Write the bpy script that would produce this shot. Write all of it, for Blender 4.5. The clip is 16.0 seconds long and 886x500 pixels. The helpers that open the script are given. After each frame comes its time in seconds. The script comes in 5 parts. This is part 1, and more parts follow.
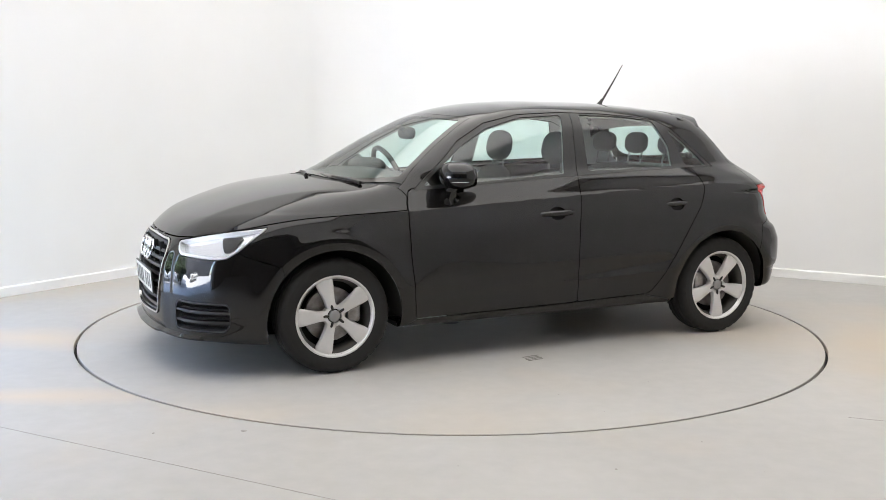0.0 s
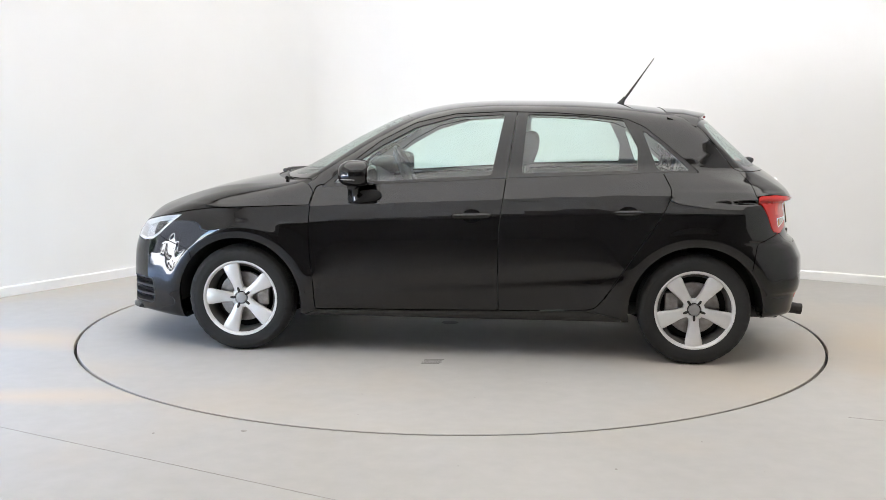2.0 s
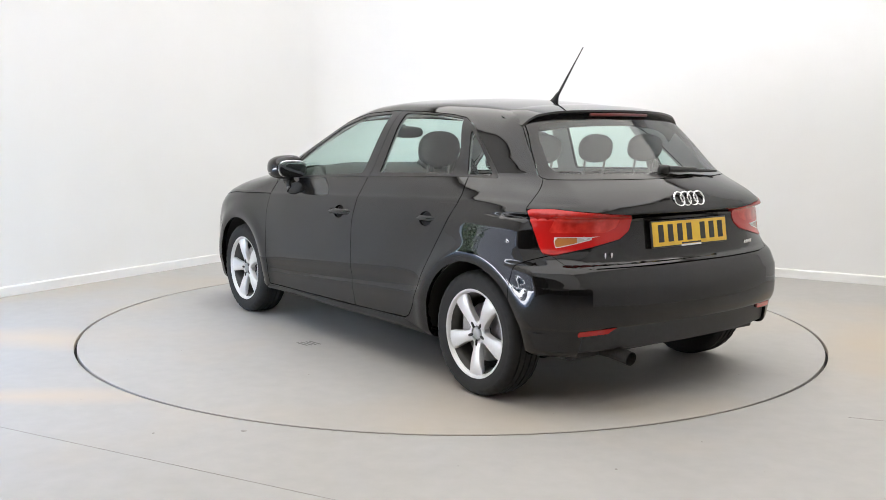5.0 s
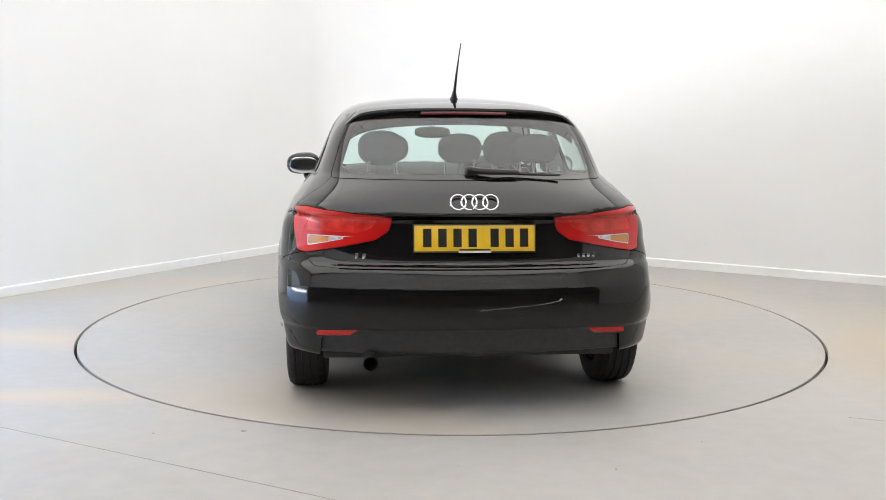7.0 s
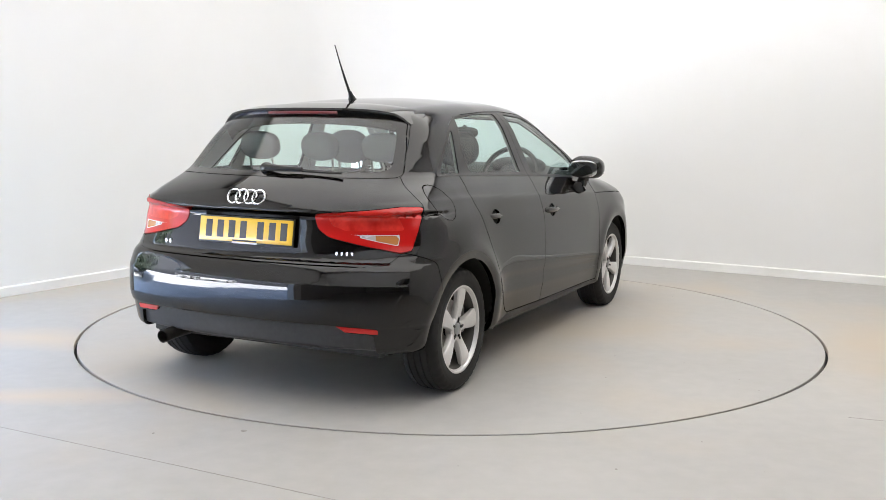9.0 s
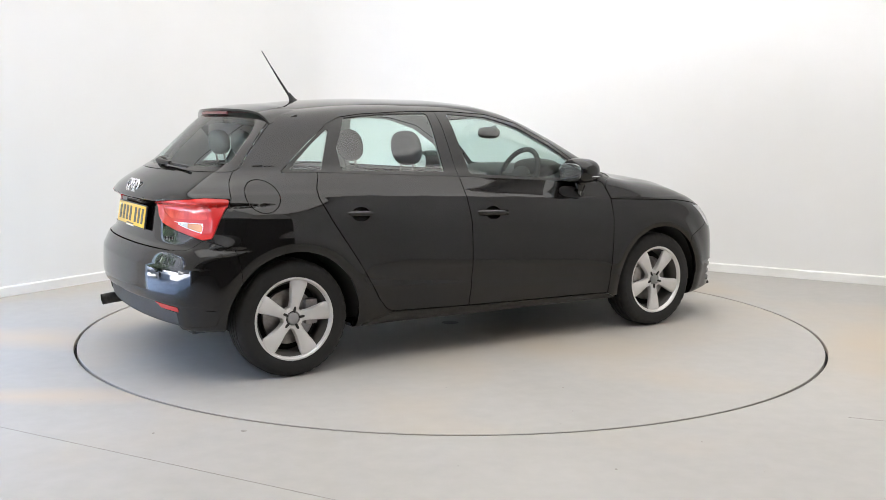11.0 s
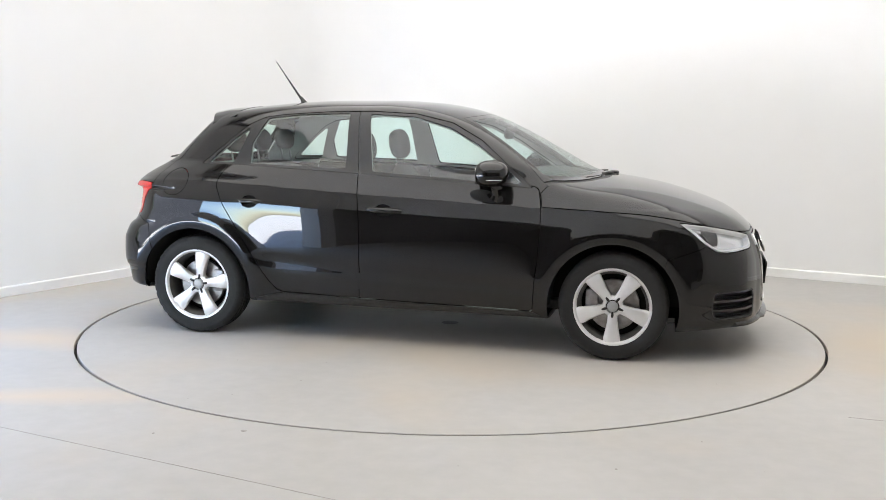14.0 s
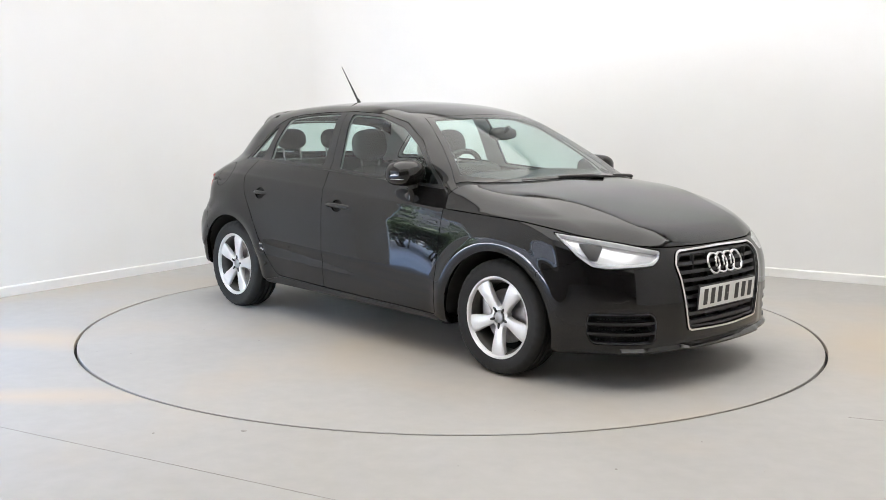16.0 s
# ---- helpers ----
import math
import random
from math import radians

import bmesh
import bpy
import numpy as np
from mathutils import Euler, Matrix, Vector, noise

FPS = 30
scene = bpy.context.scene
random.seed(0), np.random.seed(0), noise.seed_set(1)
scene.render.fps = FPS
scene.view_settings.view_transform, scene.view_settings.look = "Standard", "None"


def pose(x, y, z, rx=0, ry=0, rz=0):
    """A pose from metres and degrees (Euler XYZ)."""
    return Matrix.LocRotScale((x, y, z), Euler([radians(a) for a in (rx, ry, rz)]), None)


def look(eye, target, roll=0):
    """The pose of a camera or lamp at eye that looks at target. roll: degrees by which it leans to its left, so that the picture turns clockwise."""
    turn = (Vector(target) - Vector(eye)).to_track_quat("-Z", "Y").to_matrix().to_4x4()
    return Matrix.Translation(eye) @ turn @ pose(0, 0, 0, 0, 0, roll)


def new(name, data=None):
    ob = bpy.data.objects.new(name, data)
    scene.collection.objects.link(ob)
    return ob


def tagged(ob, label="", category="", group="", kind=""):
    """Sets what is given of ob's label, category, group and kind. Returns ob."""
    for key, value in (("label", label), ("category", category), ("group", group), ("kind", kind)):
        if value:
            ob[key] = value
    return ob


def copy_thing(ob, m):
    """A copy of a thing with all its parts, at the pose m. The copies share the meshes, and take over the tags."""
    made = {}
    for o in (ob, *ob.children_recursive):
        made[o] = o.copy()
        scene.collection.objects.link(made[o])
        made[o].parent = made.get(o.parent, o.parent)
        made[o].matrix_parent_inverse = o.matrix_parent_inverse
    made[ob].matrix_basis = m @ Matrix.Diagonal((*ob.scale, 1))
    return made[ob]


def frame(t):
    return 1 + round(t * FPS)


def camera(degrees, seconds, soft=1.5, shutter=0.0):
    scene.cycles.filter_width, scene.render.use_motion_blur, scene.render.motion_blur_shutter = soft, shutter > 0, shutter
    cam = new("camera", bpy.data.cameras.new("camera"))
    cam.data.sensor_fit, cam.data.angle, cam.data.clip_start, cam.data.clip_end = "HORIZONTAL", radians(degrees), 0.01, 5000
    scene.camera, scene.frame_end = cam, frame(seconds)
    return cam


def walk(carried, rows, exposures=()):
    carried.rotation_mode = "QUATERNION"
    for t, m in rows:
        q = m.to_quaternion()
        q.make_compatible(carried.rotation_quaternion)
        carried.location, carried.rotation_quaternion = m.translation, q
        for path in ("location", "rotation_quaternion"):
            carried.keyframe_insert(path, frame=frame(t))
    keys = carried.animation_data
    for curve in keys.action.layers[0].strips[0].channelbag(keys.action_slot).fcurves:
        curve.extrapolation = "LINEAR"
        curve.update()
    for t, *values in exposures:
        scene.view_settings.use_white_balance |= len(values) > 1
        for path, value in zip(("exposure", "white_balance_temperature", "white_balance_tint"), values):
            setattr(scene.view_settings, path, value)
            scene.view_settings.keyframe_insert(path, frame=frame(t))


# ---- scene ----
cam = camera(49.313, 16.0, soft=0.65)
EYE = Vector((0, -6.0668, 1.2705))
PITCH, YAW = radians(7.541), radians(-0.466)
AIM = EYE + Vector((math.sin(YAW) * math.cos(PITCH), math.cos(YAW) * math.cos(PITCH), -math.sin(PITCH))) * 6
walk(cam, [(0, look(EYE, AIM, 0.435)), (16, look(EYE, AIM, 0.435))], exposures=[(0, 4.55, 6400, 10), (16, 4.55, 6400, 10)])

# ---- daylight outside the drive-in opening ----
world = bpy.data.worlds.new("sky")
scene.world = world
world.use_nodes = True
sky = world.node_tree.nodes.new("ShaderNodeTexSky")
sky.sky_type, sky.sun_disc = "NISHITA", False
sky.sun_elevation, sky.sun_rotation = radians(56), radians(85)
world.node_tree.nodes["Background"].inputs[1].default_value = 0.15
world.node_tree.links.new(sky.outputs[0], world.node_tree.nodes["Background"].inputs[0])
sun = new("sun", bpy.data.lights.new("sun", "SUN"))
sun.data.energy, sun.data.angle, sun.data.color = 5.0, radians(0.5), (1, 0.985, 0.96)
sun.matrix_world = look((math.sin(radians(85)) * 10, math.cos(radians(85)) * 10, 14.8), (0, 0, 0))
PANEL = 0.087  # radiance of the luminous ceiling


# ---- materials ----
def material(name, base, rough=0.5, metal=0.0, coat=0.0, **more):
    m = bpy.data.materials.new(name)
    m.use_nodes = True
    b = m.node_tree.nodes["Principled BSDF"]
    b.inputs["Base Color"].default_value = (*base, 1)
    b.inputs["Roughness"].default_value, b.inputs["Metallic"].default_value = rough, metal
    b.inputs["Coat Weight"].default_value, b.inputs["Coat Roughness"].default_value = coat, 0.02
    for key, value in more.items():
        b.inputs[key.replace("_", " ")].default_value = value
    return m


def speckle(m, a, b, scale, detail=4, rough=None, bump=0.0, big=None, bump_scale=None):
    """Varies a material's colour between a and b at one or two scales, its gloss and its relief."""
    nt = m.node_tree
    bs = nt.nodes["Principled BSDF"]
    co = nt.nodes.new("ShaderNodeTexCoord")

    def noise_at(s, d):
        n = nt.nodes.new("ShaderNodeTexNoise")
        n.inputs["Scale"].default_value, n.inputs["Detail"].default_value = s, d
        nt.links.new(co.outputs["Object"], n.inputs["Vector"])
        return n
    n = noise_at(scale, detail)
    fac = n.outputs["Fac"]
    if big:
        k = noise_at(big, 3)
        mixer = nt.nodes.new("ShaderNodeMix")
        mixer.inputs[0].default_value = 0.6
        nt.links.new(fac, mixer.inputs[2])
        nt.links.new(k.outputs["Fac"], mixer.inputs[3])
        fac = mixer.outputs[0]
    r = nt.nodes.new("ShaderNodeValToRGB")
    r.color_ramp.elements[0].position, r.color_ramp.elements[1].position = 0.3, 0.7
    r.color_ramp.elements[0].color, r.color_ramp.elements[1].color = (*a, 1), (*b, 1)
    nt.links.new(fac, r.inputs[0])
    nt.links.new(r.outputs[0], bs.inputs["Base Color"])
    if rough:
        mr = nt.nodes.new("ShaderNodeMapRange")
        mr.inputs[3].default_value, mr.inputs[4].default_value = rough
        nt.links.new(fac, mr.inputs[0])
        nt.links.new(mr.outputs[0], bs.inputs["Roughness"])
    if bump:
        bn = noise_at(bump_scale or scale * 4, 3)
        bu = nt.nodes.new("ShaderNodeBump")
        bu.inputs["Strength"].default_value, bu.inputs["Distance"].default_value = bump, 0.002
        nt.links.new(bn.outputs["Fac"], bu.inputs["Height"])
        nt.links.new(bu.outputs[0], bs.inputs["Normal"])
    return m


def glass(name, tint, gloss=0.05):
    """A thin pane: it tints what is behind it and mirrors by its Fresnel gloss."""
    m = bpy.data.materials.new(name)
    m.use_nodes = True
    nt = m.node_tree
    nt.nodes.remove(nt.nodes["Principled BSDF"])
    tr, gl, mx, lw, po, ma = (nt.nodes.new("ShaderNode" + k) for k in ("BsdfTransparent", "BsdfGlossy", "MixShader", "LayerWeight", "Math", "MapRange"))
    tr.inputs[0].default_value = (*tint, 1)
    gl.inputs["Roughness"].default_value = 0.01
    lw.inputs[0].default_value = 0.5
    po.operation = "POWER"
    po.inputs[1].default_value = 5
    ma.inputs[3].default_value, ma.inputs[4].default_value = gloss, 0.9
    nt.links.new(lw.outputs["Facing"], po.inputs[0])
    nt.links.new(po.outputs[0], ma.inputs[0])
    nt.links.new(ma.outputs[0], mx.inputs[0])
    nt.links.new(tr.outputs[0], mx.inputs[1])
    nt.links.new(gl.outputs[0], mx.inputs[2])
    nt.links.new(mx.outputs[0], nt.nodes["Material Output"].inputs[0])
    return m


PAINT = speckle(material("black_car_paint", (0.010, 0.0092, 0.009), 0.34, 0.0, 1.0, Specular_IOR_Level=0.0), (0.0050, 0.0047, 0.0048), (0.0085, 0.0080, 0.0080), 900, 2, (0.30, 0.42), big=3)
TRIM = speckle(material("black_plastic_trim", (0.012, 0.012, 0.012), 0.35), (0.010, 0.010, 0.010), (0.016, 0.016, 0.016), 60, 3, (0.28, 0.42))
PLASTIC = speckle(material("grained_grey_plastic", (0.03, 0.03, 0.032), 0.5), (0.022, 0.022, 0.024), (0.034, 0.034, 0.036), 40, 4, (0.42, 0.6), 0.25)
SILL = speckle(material("scuffed_sill_plastic", (0.02, 0.02, 0.02), 0.5), (0.006, 0.006, 0.006), (0.026, 0.024, 0.021), 55, 6, (0.35, 0.7), 0.2)
LINER = material("wheel_arch_felt", (0.012, 0.011, 0.010), 0.9)
# Near-black puts the shade of hollows into their colour; also used on trim.
GAP = material("recess_shade_and_trim", (0.004, 0.004, 0.004), 0.8)
GLASS = glass("tinted_window_glass", (0.78, 0.905, 0.875), 0.09)
FRIT = material("black_glass_border", (0.010, 0.009, 0.008), 0.10)
CLEAR = glass("clear_lamp_glass", (0.95, 0.96, 0.97), 0.04)
RUBBER = speckle(material("tyre_rubber", (0.022, 0.021, 0.02), 0.7), (0.0055, 0.0053, 0.0052), (0.012, 0.0115, 0.011), 14, 5, (0.7, 0.88), 0.3, bump_scale=120)
HONEY = speckle(material("grey_mesh_plastic", (0.06, 0.06, 0.065), 0.3), (0.05, 0.05, 0.055), (0.075, 0.075, 0.08), 30, 3, (0.25, 0.4))
ALLOY = speckle(material("silver_alloy", (0.70, 0.69, 0.68), 0.38, 0.4), (0.58, 0.57, 0.56), (0.70, 0.69, 0.68), 6, 3, (0.28, 0.42))
# Inner rim alloy with the shade of the spoke gaps painted into it.
ALLOY_DARK = speckle(material("shaded_inner_rim", (0.16, 0.155, 0.15), 0.5, 0.1), (0.03, 0.028, 0.026), (0.07, 0.066, 0.06), 12, 4, (0.45, 0.65))
STEEL = speckle(material("brake_steel", (0.35, 0.34, 0.33), 0.4, 0.9), (0.22, 0.20, 0.19), (0.40, 0.39, 0.38), 25, 4, (0.35, 0.55))
CHROME = material("chrome", (0.80, 0.80, 0.80), 0.12, 1.0)
SATIN = material("satin_chrome", (0.80, 0.80, 0.81), 0.30, 0.2)
LAMP_SILVER = material("bright_lamp_silver", (0.70, 0.70, 0.71), 0.22, 0.75)
RED = material("red_lamp_lens", (0.52, 0.012, 0.010), 0.3, 0, 1.0, Specular_IOR_Level=0.1)
# Brake light red, darkened to hold the shadow under the spoiler's lip.
SHADED_RED = material("shaded_red_lens", (0.12, 0.004, 0.004), 0.3, 0, 0.6)
RED_BAND = speckle(material("bright_red_lamp_band", (0.7, 0.03, 0.02), 0.3, 0, 1.0, Specular_IOR_Level=0.1), (0.48, 0.014, 0.010), (0.72, 0.045, 0.03), 22, 2)
AMBER = material("amber_lamp_window", (0.55, 0.22, 0.06), 0.15, 0, 1.0)
EXHAUST_STEEL = speckle(material("dark_exhaust_steel", (0.04, 0.037, 0.034), 0.5, 0.6), (0.02, 0.018, 0.017), (0.06, 0.055, 0.05), 30, 4)
CAP = material("grey_hub_cap", (0.30, 0.30, 0.30), 0.35, 0.4)
WHITE_LENS = material("clear_lamp_window", (0.60, 0.57, 0.52), 0.12, 0.1, 1.0)
DRL = material("white_light_guide", (0.66, 0.66, 0.66), 0.3, 0, 0.5)
YELLOW = speckle(material("yellow_number_plate", (0.80, 0.50, 0.02), 0.3, 0, 0.5), (0.76, 0.47, 0.018), (0.84, 0.53, 0.03), 8, 3)
WHITE = speckle(material("white_number_plate", (0.78, 0.78, 0.74), 0.3, 0, 0.5), (0.72, 0.72, 0.68), (0.80, 0.80, 0.77), 8, 3)
INK = material("black_plate_ink", (0.015, 0.014, 0.014), 0.35)
FABRIC = speckle(material("dark_seat_fabric", (0.035, 0.034, 0.033), 0.9), (0.075, 0.072, 0.068), (0.125, 0.12, 0.113), 90, 3, None, 0.4)
LINING = speckle(material("grey_headlining", (0.20, 0.20, 0.19), 0.9), (0.40, 0.40, 0.385), (0.48, 0.48, 0.46), 120, 3)
DASH = speckle(material("soft_dash_plastic", (0.02, 0.02, 0.02), 0.6), (0.016, 0.016, 0.016), (0.026, 0.026, 0.026), 150, 2, None, 0.3)
MIRROR = material("mirror_glass", (0.85, 0.87, 0.87), 0.02, 1.0)
WALL = speckle(material("white_wall_paint", (0.80, 0.80, 0.79), 0.6), (0.785, 0.785, 0.775), (0.815, 0.815, 0.81), 2.5, 5, (0.5, 0.7), 0.12, big=0.5, bump_scale=180)
SKIRT = speckle(material("white_skirting_gloss", (0.82, 0.82, 0.81), 0.3), (0.78, 0.78, 0.77), (0.84, 0.84, 0.83), 3, 4, (0.25, 0.4))
CEIL = material("ceiling_white", (0.78, 0.78, 0.77), 0.8)
HALL = speckle(material("grey_hall_wall", (0.22, 0.21, 0.20), 0.7), (0.24, 0.23, 0.222), (0.30, 0.29, 0.28), 1.2, 4)
FLOOR = speckle(material("sealed_concrete_floor", (0.46, 0.44, 0.41), 0.34, Specular_IOR_Level=0.18), (0.375, 0.362, 0.340), (0.45, 0.436, 0.412), 11, 8, (0.42, 0.62), 0.10, big=0.7, bump_scale=40)
EAST = speckle(material("grey_studio_wall", (0.30, 0.29, 0.28), 0.7), (0.56, 0.55, 0.54), (0.62, 0.61, 0.60), 1.5, 4)
ASPHALT = speckle(material("yard_concrete", (0.12, 0.12, 0.12), 0.85), (0.48, 0.485, 0.49), (0.60, 0.605, 0.61), 3, 6)


def warm_stains(m):
    """Faint sandy wash stains and dark specks on the concrete."""
    nt = m.node_tree
    bs = nt.nodes["Principled BSDF"]
    old = bs.inputs["Base Color"].links[0].from_socket
    co = nt.nodes.new("ShaderNodeTexCoord")
    st = nt.nodes.new("ShaderNodeTexNoise")
    st.inputs["Scale"].default_value, st.inputs["Detail"].default_value = 0.55, 3
    nt.links.new(co.outputs["Object"], st.inputs["Vector"])
    mr = nt.nodes.new("ShaderNodeMapRange")
    mr.inputs[1].default_value, mr.inputs[2].default_value, mr.inputs[4].default_value = 0.50, 0.72, 0.75
    nt.links.new(st.outputs["Fac"], mr.inputs[0])
    mx = nt.nodes.new("ShaderNodeMix")
    mx.data_type = "RGBA"
    mx.inputs[7].default_value = (0.48, 0.405, 0.31, 1)
    nt.links.new(mr.outputs[0], mx.inputs[0])
    nt.links.new(old, mx.inputs[6])
    vo = nt.nodes.new("ShaderNodeTexVoronoi")
    vo.inputs["Scale"].default_value = 5.5
    nt.links.new(co.outputs["Object"], vo.inputs["Vector"])
    sp = nt.nodes.new("ShaderNodeMapRange")
    sp.inputs[1].default_value, sp.inputs[2].default_value, sp.inputs[3].default_value, sp.inputs[4].default_value = 0.018, 0.028, 0.6, 0.0
    nt.links.new(vo.outputs["Distance"], sp.inputs[0])
    m2 = nt.nodes.new("ShaderNodeMix")
    m2.data_type = "RGBA"
    m2.inputs[7].default_value = (0.16, 0.14, 0.12, 1)
    nt.links.new(sp.outputs[0], m2.inputs[0])
    nt.links.new(mx.outputs[2], m2.inputs[6])
    nt.links.new(m2.outputs[2], bs.inputs["Base Color"])


warm_stains(FLOOR)
DECK = FLOOR.copy()
DECK.name = "turntable_concrete"


def sandy_patch(m, centre, size, turn):
    """One long patch of warm light painted into the floor colour, with a ragged edge."""
    nt = m.node_tree
    bs = nt.nodes["Principled BSDF"]
    old = bs.inputs["Base Color"].links[0].from_socket
    co, mp, ns, ln, ad, mr, mx = (nt.nodes.new("ShaderNode" + k) for k in ("TexCoord", "Mapping", "TexNoise", "VectorMath", "Math", "MapRange", "Mix"))
    mp.vector_type = "TEXTURE"
    mp.inputs[1].default_value, mp.inputs[2].default_value, mp.inputs[3].default_value = (*centre, 0), (0, 0, radians(turn)), (*size, 1)
    ns.inputs["Scale"].default_value, ns.inputs["Detail"].default_value = 1.3, 5
    ln.operation, ad.operation = "LENGTH", "ADD"
    nt.links.new(co.outputs["Object"], mp.inputs[0])
    nt.links.new(co.outputs["Object"], ns.inputs["Vector"])
    nt.links.new(mp.outputs[0], ln.inputs[0])
    nt.links.new(ln.outputs["Value"], ad.inputs[0])
    nt.links.new(ns.outputs["Fac"], ad.inputs[1])
    mr.inputs[1].default_value, mr.inputs[2].default_value, mr.inputs[3].default_value, mr.inputs[4].default_value = 0.6, 1.6, 0.85, 0.0
    nt.links.new(ad.outputs[0], mr.inputs[0])
    mx.data_type = "RGBA"
    mx.inputs[7].default_value = (0.53, 0.44, 0.335, 1)
    nt.links.new(mr.outputs[0], mx.inputs[0])
    nt.links.new(old, mx.inputs[6])
    nt.links.new(mx.outputs[2], bs.inputs["Base Color"])


sandy_patch(FLOOR, (-2.45, -0.55), (0.75, 0.30), -8)
sandy_patch(FLOOR, (-1.95, -1.75), (0.70, 0.16), 4)


# ---- building helpers ----
def mesh_part(name, verts, faces, mat, parent=None, label="", normals=None, smooth=False):
    me = bpy.data.meshes.new(name)
    me.from_pydata([tuple(v) for v in verts], [], [tuple(f) for f in faces])
    me.materials.append(mat)
    if smooth or normals is not None:
        me.polygons.foreach_set("use_smooth", [True] * len(me.polygons))
    me.update()
    if normals is not None:
        me.normals_split_custom_set_from_vertices([tuple(n) for n in normals])
    ob = new(name, me)
    ob.parent = parent
    if label:
        tagged(ob, label)
    return ob


def part(name, bm, mat, parent=None, label="", smooth=True, angle=40):
    """Links a bmesh as one mesh object under a thing or a part."""
    bmesh.ops.recalc_face_normals(bm, faces=bm.faces)
    for f in bm.faces:
        f.smooth = smooth
    for e in bm.edges:
        e.smooth = not (len(e.link_faces) == 2 and e.calc_face_angle(0) > radians(angle))
    me = bpy.data.meshes.new(name)
    bm.to_mesh(me)
    bm.free()
    me.materials.append(mat)
    ob = new(name, me)
    ob.parent = parent
    if label:
        tagged(ob, label)
    return ob


def box(size, at=(0, 0, 0), bevel=0.0, rot=None, seg=2):
    bm = bmesh.new()
    bmesh.ops.create_cube(bm, size=1)
    bmesh.ops.scale(bm, vec=size, verts=bm.verts)
    if bevel:
        bmesh.ops.bevel(bm, geom=bm.edges[:], offset=bevel, segments=seg, affect="EDGES", profile=0.5)
    if rot:
        bmesh.ops.rotate(bm, cent=(0, 0, 0), matrix=Euler([radians(a) for a in rot]).to_matrix(), verts=bm.verts)
    bmesh.ops.translate(bm, vec=at, verts=bm.verts)
    return bm


def lathe(profile, seg=48, axis="y"):
    """A profile of (radius, along) turned about an axis."""
    bm = bmesh.new()
    rings = []
    for r, a in profile:
        ring = []
        for k in range(seg):
            c, s = math.cos(2 * math.pi * k / seg) * r, math.sin(2 * math.pi * k / seg) * r
            ring.append(bm.verts.new((c, a, s) if axis == "y" else (c, s, a) if axis == "z" else (a, c, s)))
        rings.append(ring)
    for p, q in zip(rings, rings[1:]):
        for k in range(seg):
            bm.faces.new((p[k], p[(k + 1) % seg], q[(k + 1) % seg], q[k]))
    return bm


def tube(points, radius, seg=8, caps=True):
    """A round bar along points; radius is one number or one for each point."""
    bm = bmesh.new()
    pts = [Vector(p) for p in points]
    rad = radius if isinstance(radius, (list, tuple)) else [radius] * len(pts)
    rings = []
    for i, p in enumerate(pts):
        d = (pts[min(i + 1, len(pts) - 1)] - pts[max(i - 1, 0)]).normalized()
        a = d.orthogonal().normalized() if abs(d.z) > 0.95 else d.cross(Vector((0, 0, 1))).normalized()
        b = d.cross(a)
        rings.append([bm.verts.new(p + (a * math.cos(t) + b * math.sin(t)) * rad[i]) for t in (2 * math.pi * k / seg for k in range(seg))])
    for p, q in zip(rings, rings[1:]):
        for k in range(seg):
            bm.faces.new((p[k], p[(k + 1) % seg], q[(k + 1) % seg], q[k]))
    if caps:
        bm.faces.new(rings[0])
        bm.faces.new(rings[-1][::-1])
    return bm


def blob(size, at=(0, 0, 0), power=2.6, rot=None, u=24, v=14):
    """A rounded block (superellipsoid)."""
    bm = bmesh.new()
    bmesh.ops.create_uvsphere(bm, u_segments=u, v_segments=v, radius=1)
    for w in bm.verts:
        n = (abs(w.co.x) ** power + abs(w.co.y) ** power + abs(w.co.z) ** power) ** (1 / power)
        w.co = w.co / n
        w.co.x, w.co.y, w.co.z = w.co.x * size[0] / 2, w.co.y * size[1] / 2, w.co.z * size[2] / 2
    if rot:
        bmesh.ops.rotate(bm, cent=(0, 0, 0), matrix=Euler([radians(a) for a in rot]).to_matrix(), verts=bm.verts)
    bmesh.ops.translate(bm, vec=at, verts=bm.verts)
    return bm


def join(*bms):
    out = bms[0]
    for b in bms[1:]:
        me = bpy.data.meshes.new("tmp")
        b.to_mesh(me)
        b.free()
        out.from_mesh(me)
        bpy.data.meshes.remove(me)
    return out


def empty(name, parent=None, label=""):
    ob = new(name)
    ob.parent = parent
    ob.empty_display_size = 0.1
    if label:
        tagged(ob, label)
    return ob


# ---- the room ----
CORNER = Vector((-1.118, 4.237))
ALONG_L, ALONG_R = Vector((-0.516, -0.857)), Vector((0.867, -0.498))
LEFT_END = CORNER + ALONG_L * 5.10
RIGHT_END = CORNER + ALONG_R * 7.0
HALL_L, HALL_R = Vector((-3.95, -5.15)), Vector((3.6, -4.65))
TALL = 4.4
R_TABLE = 2.2455


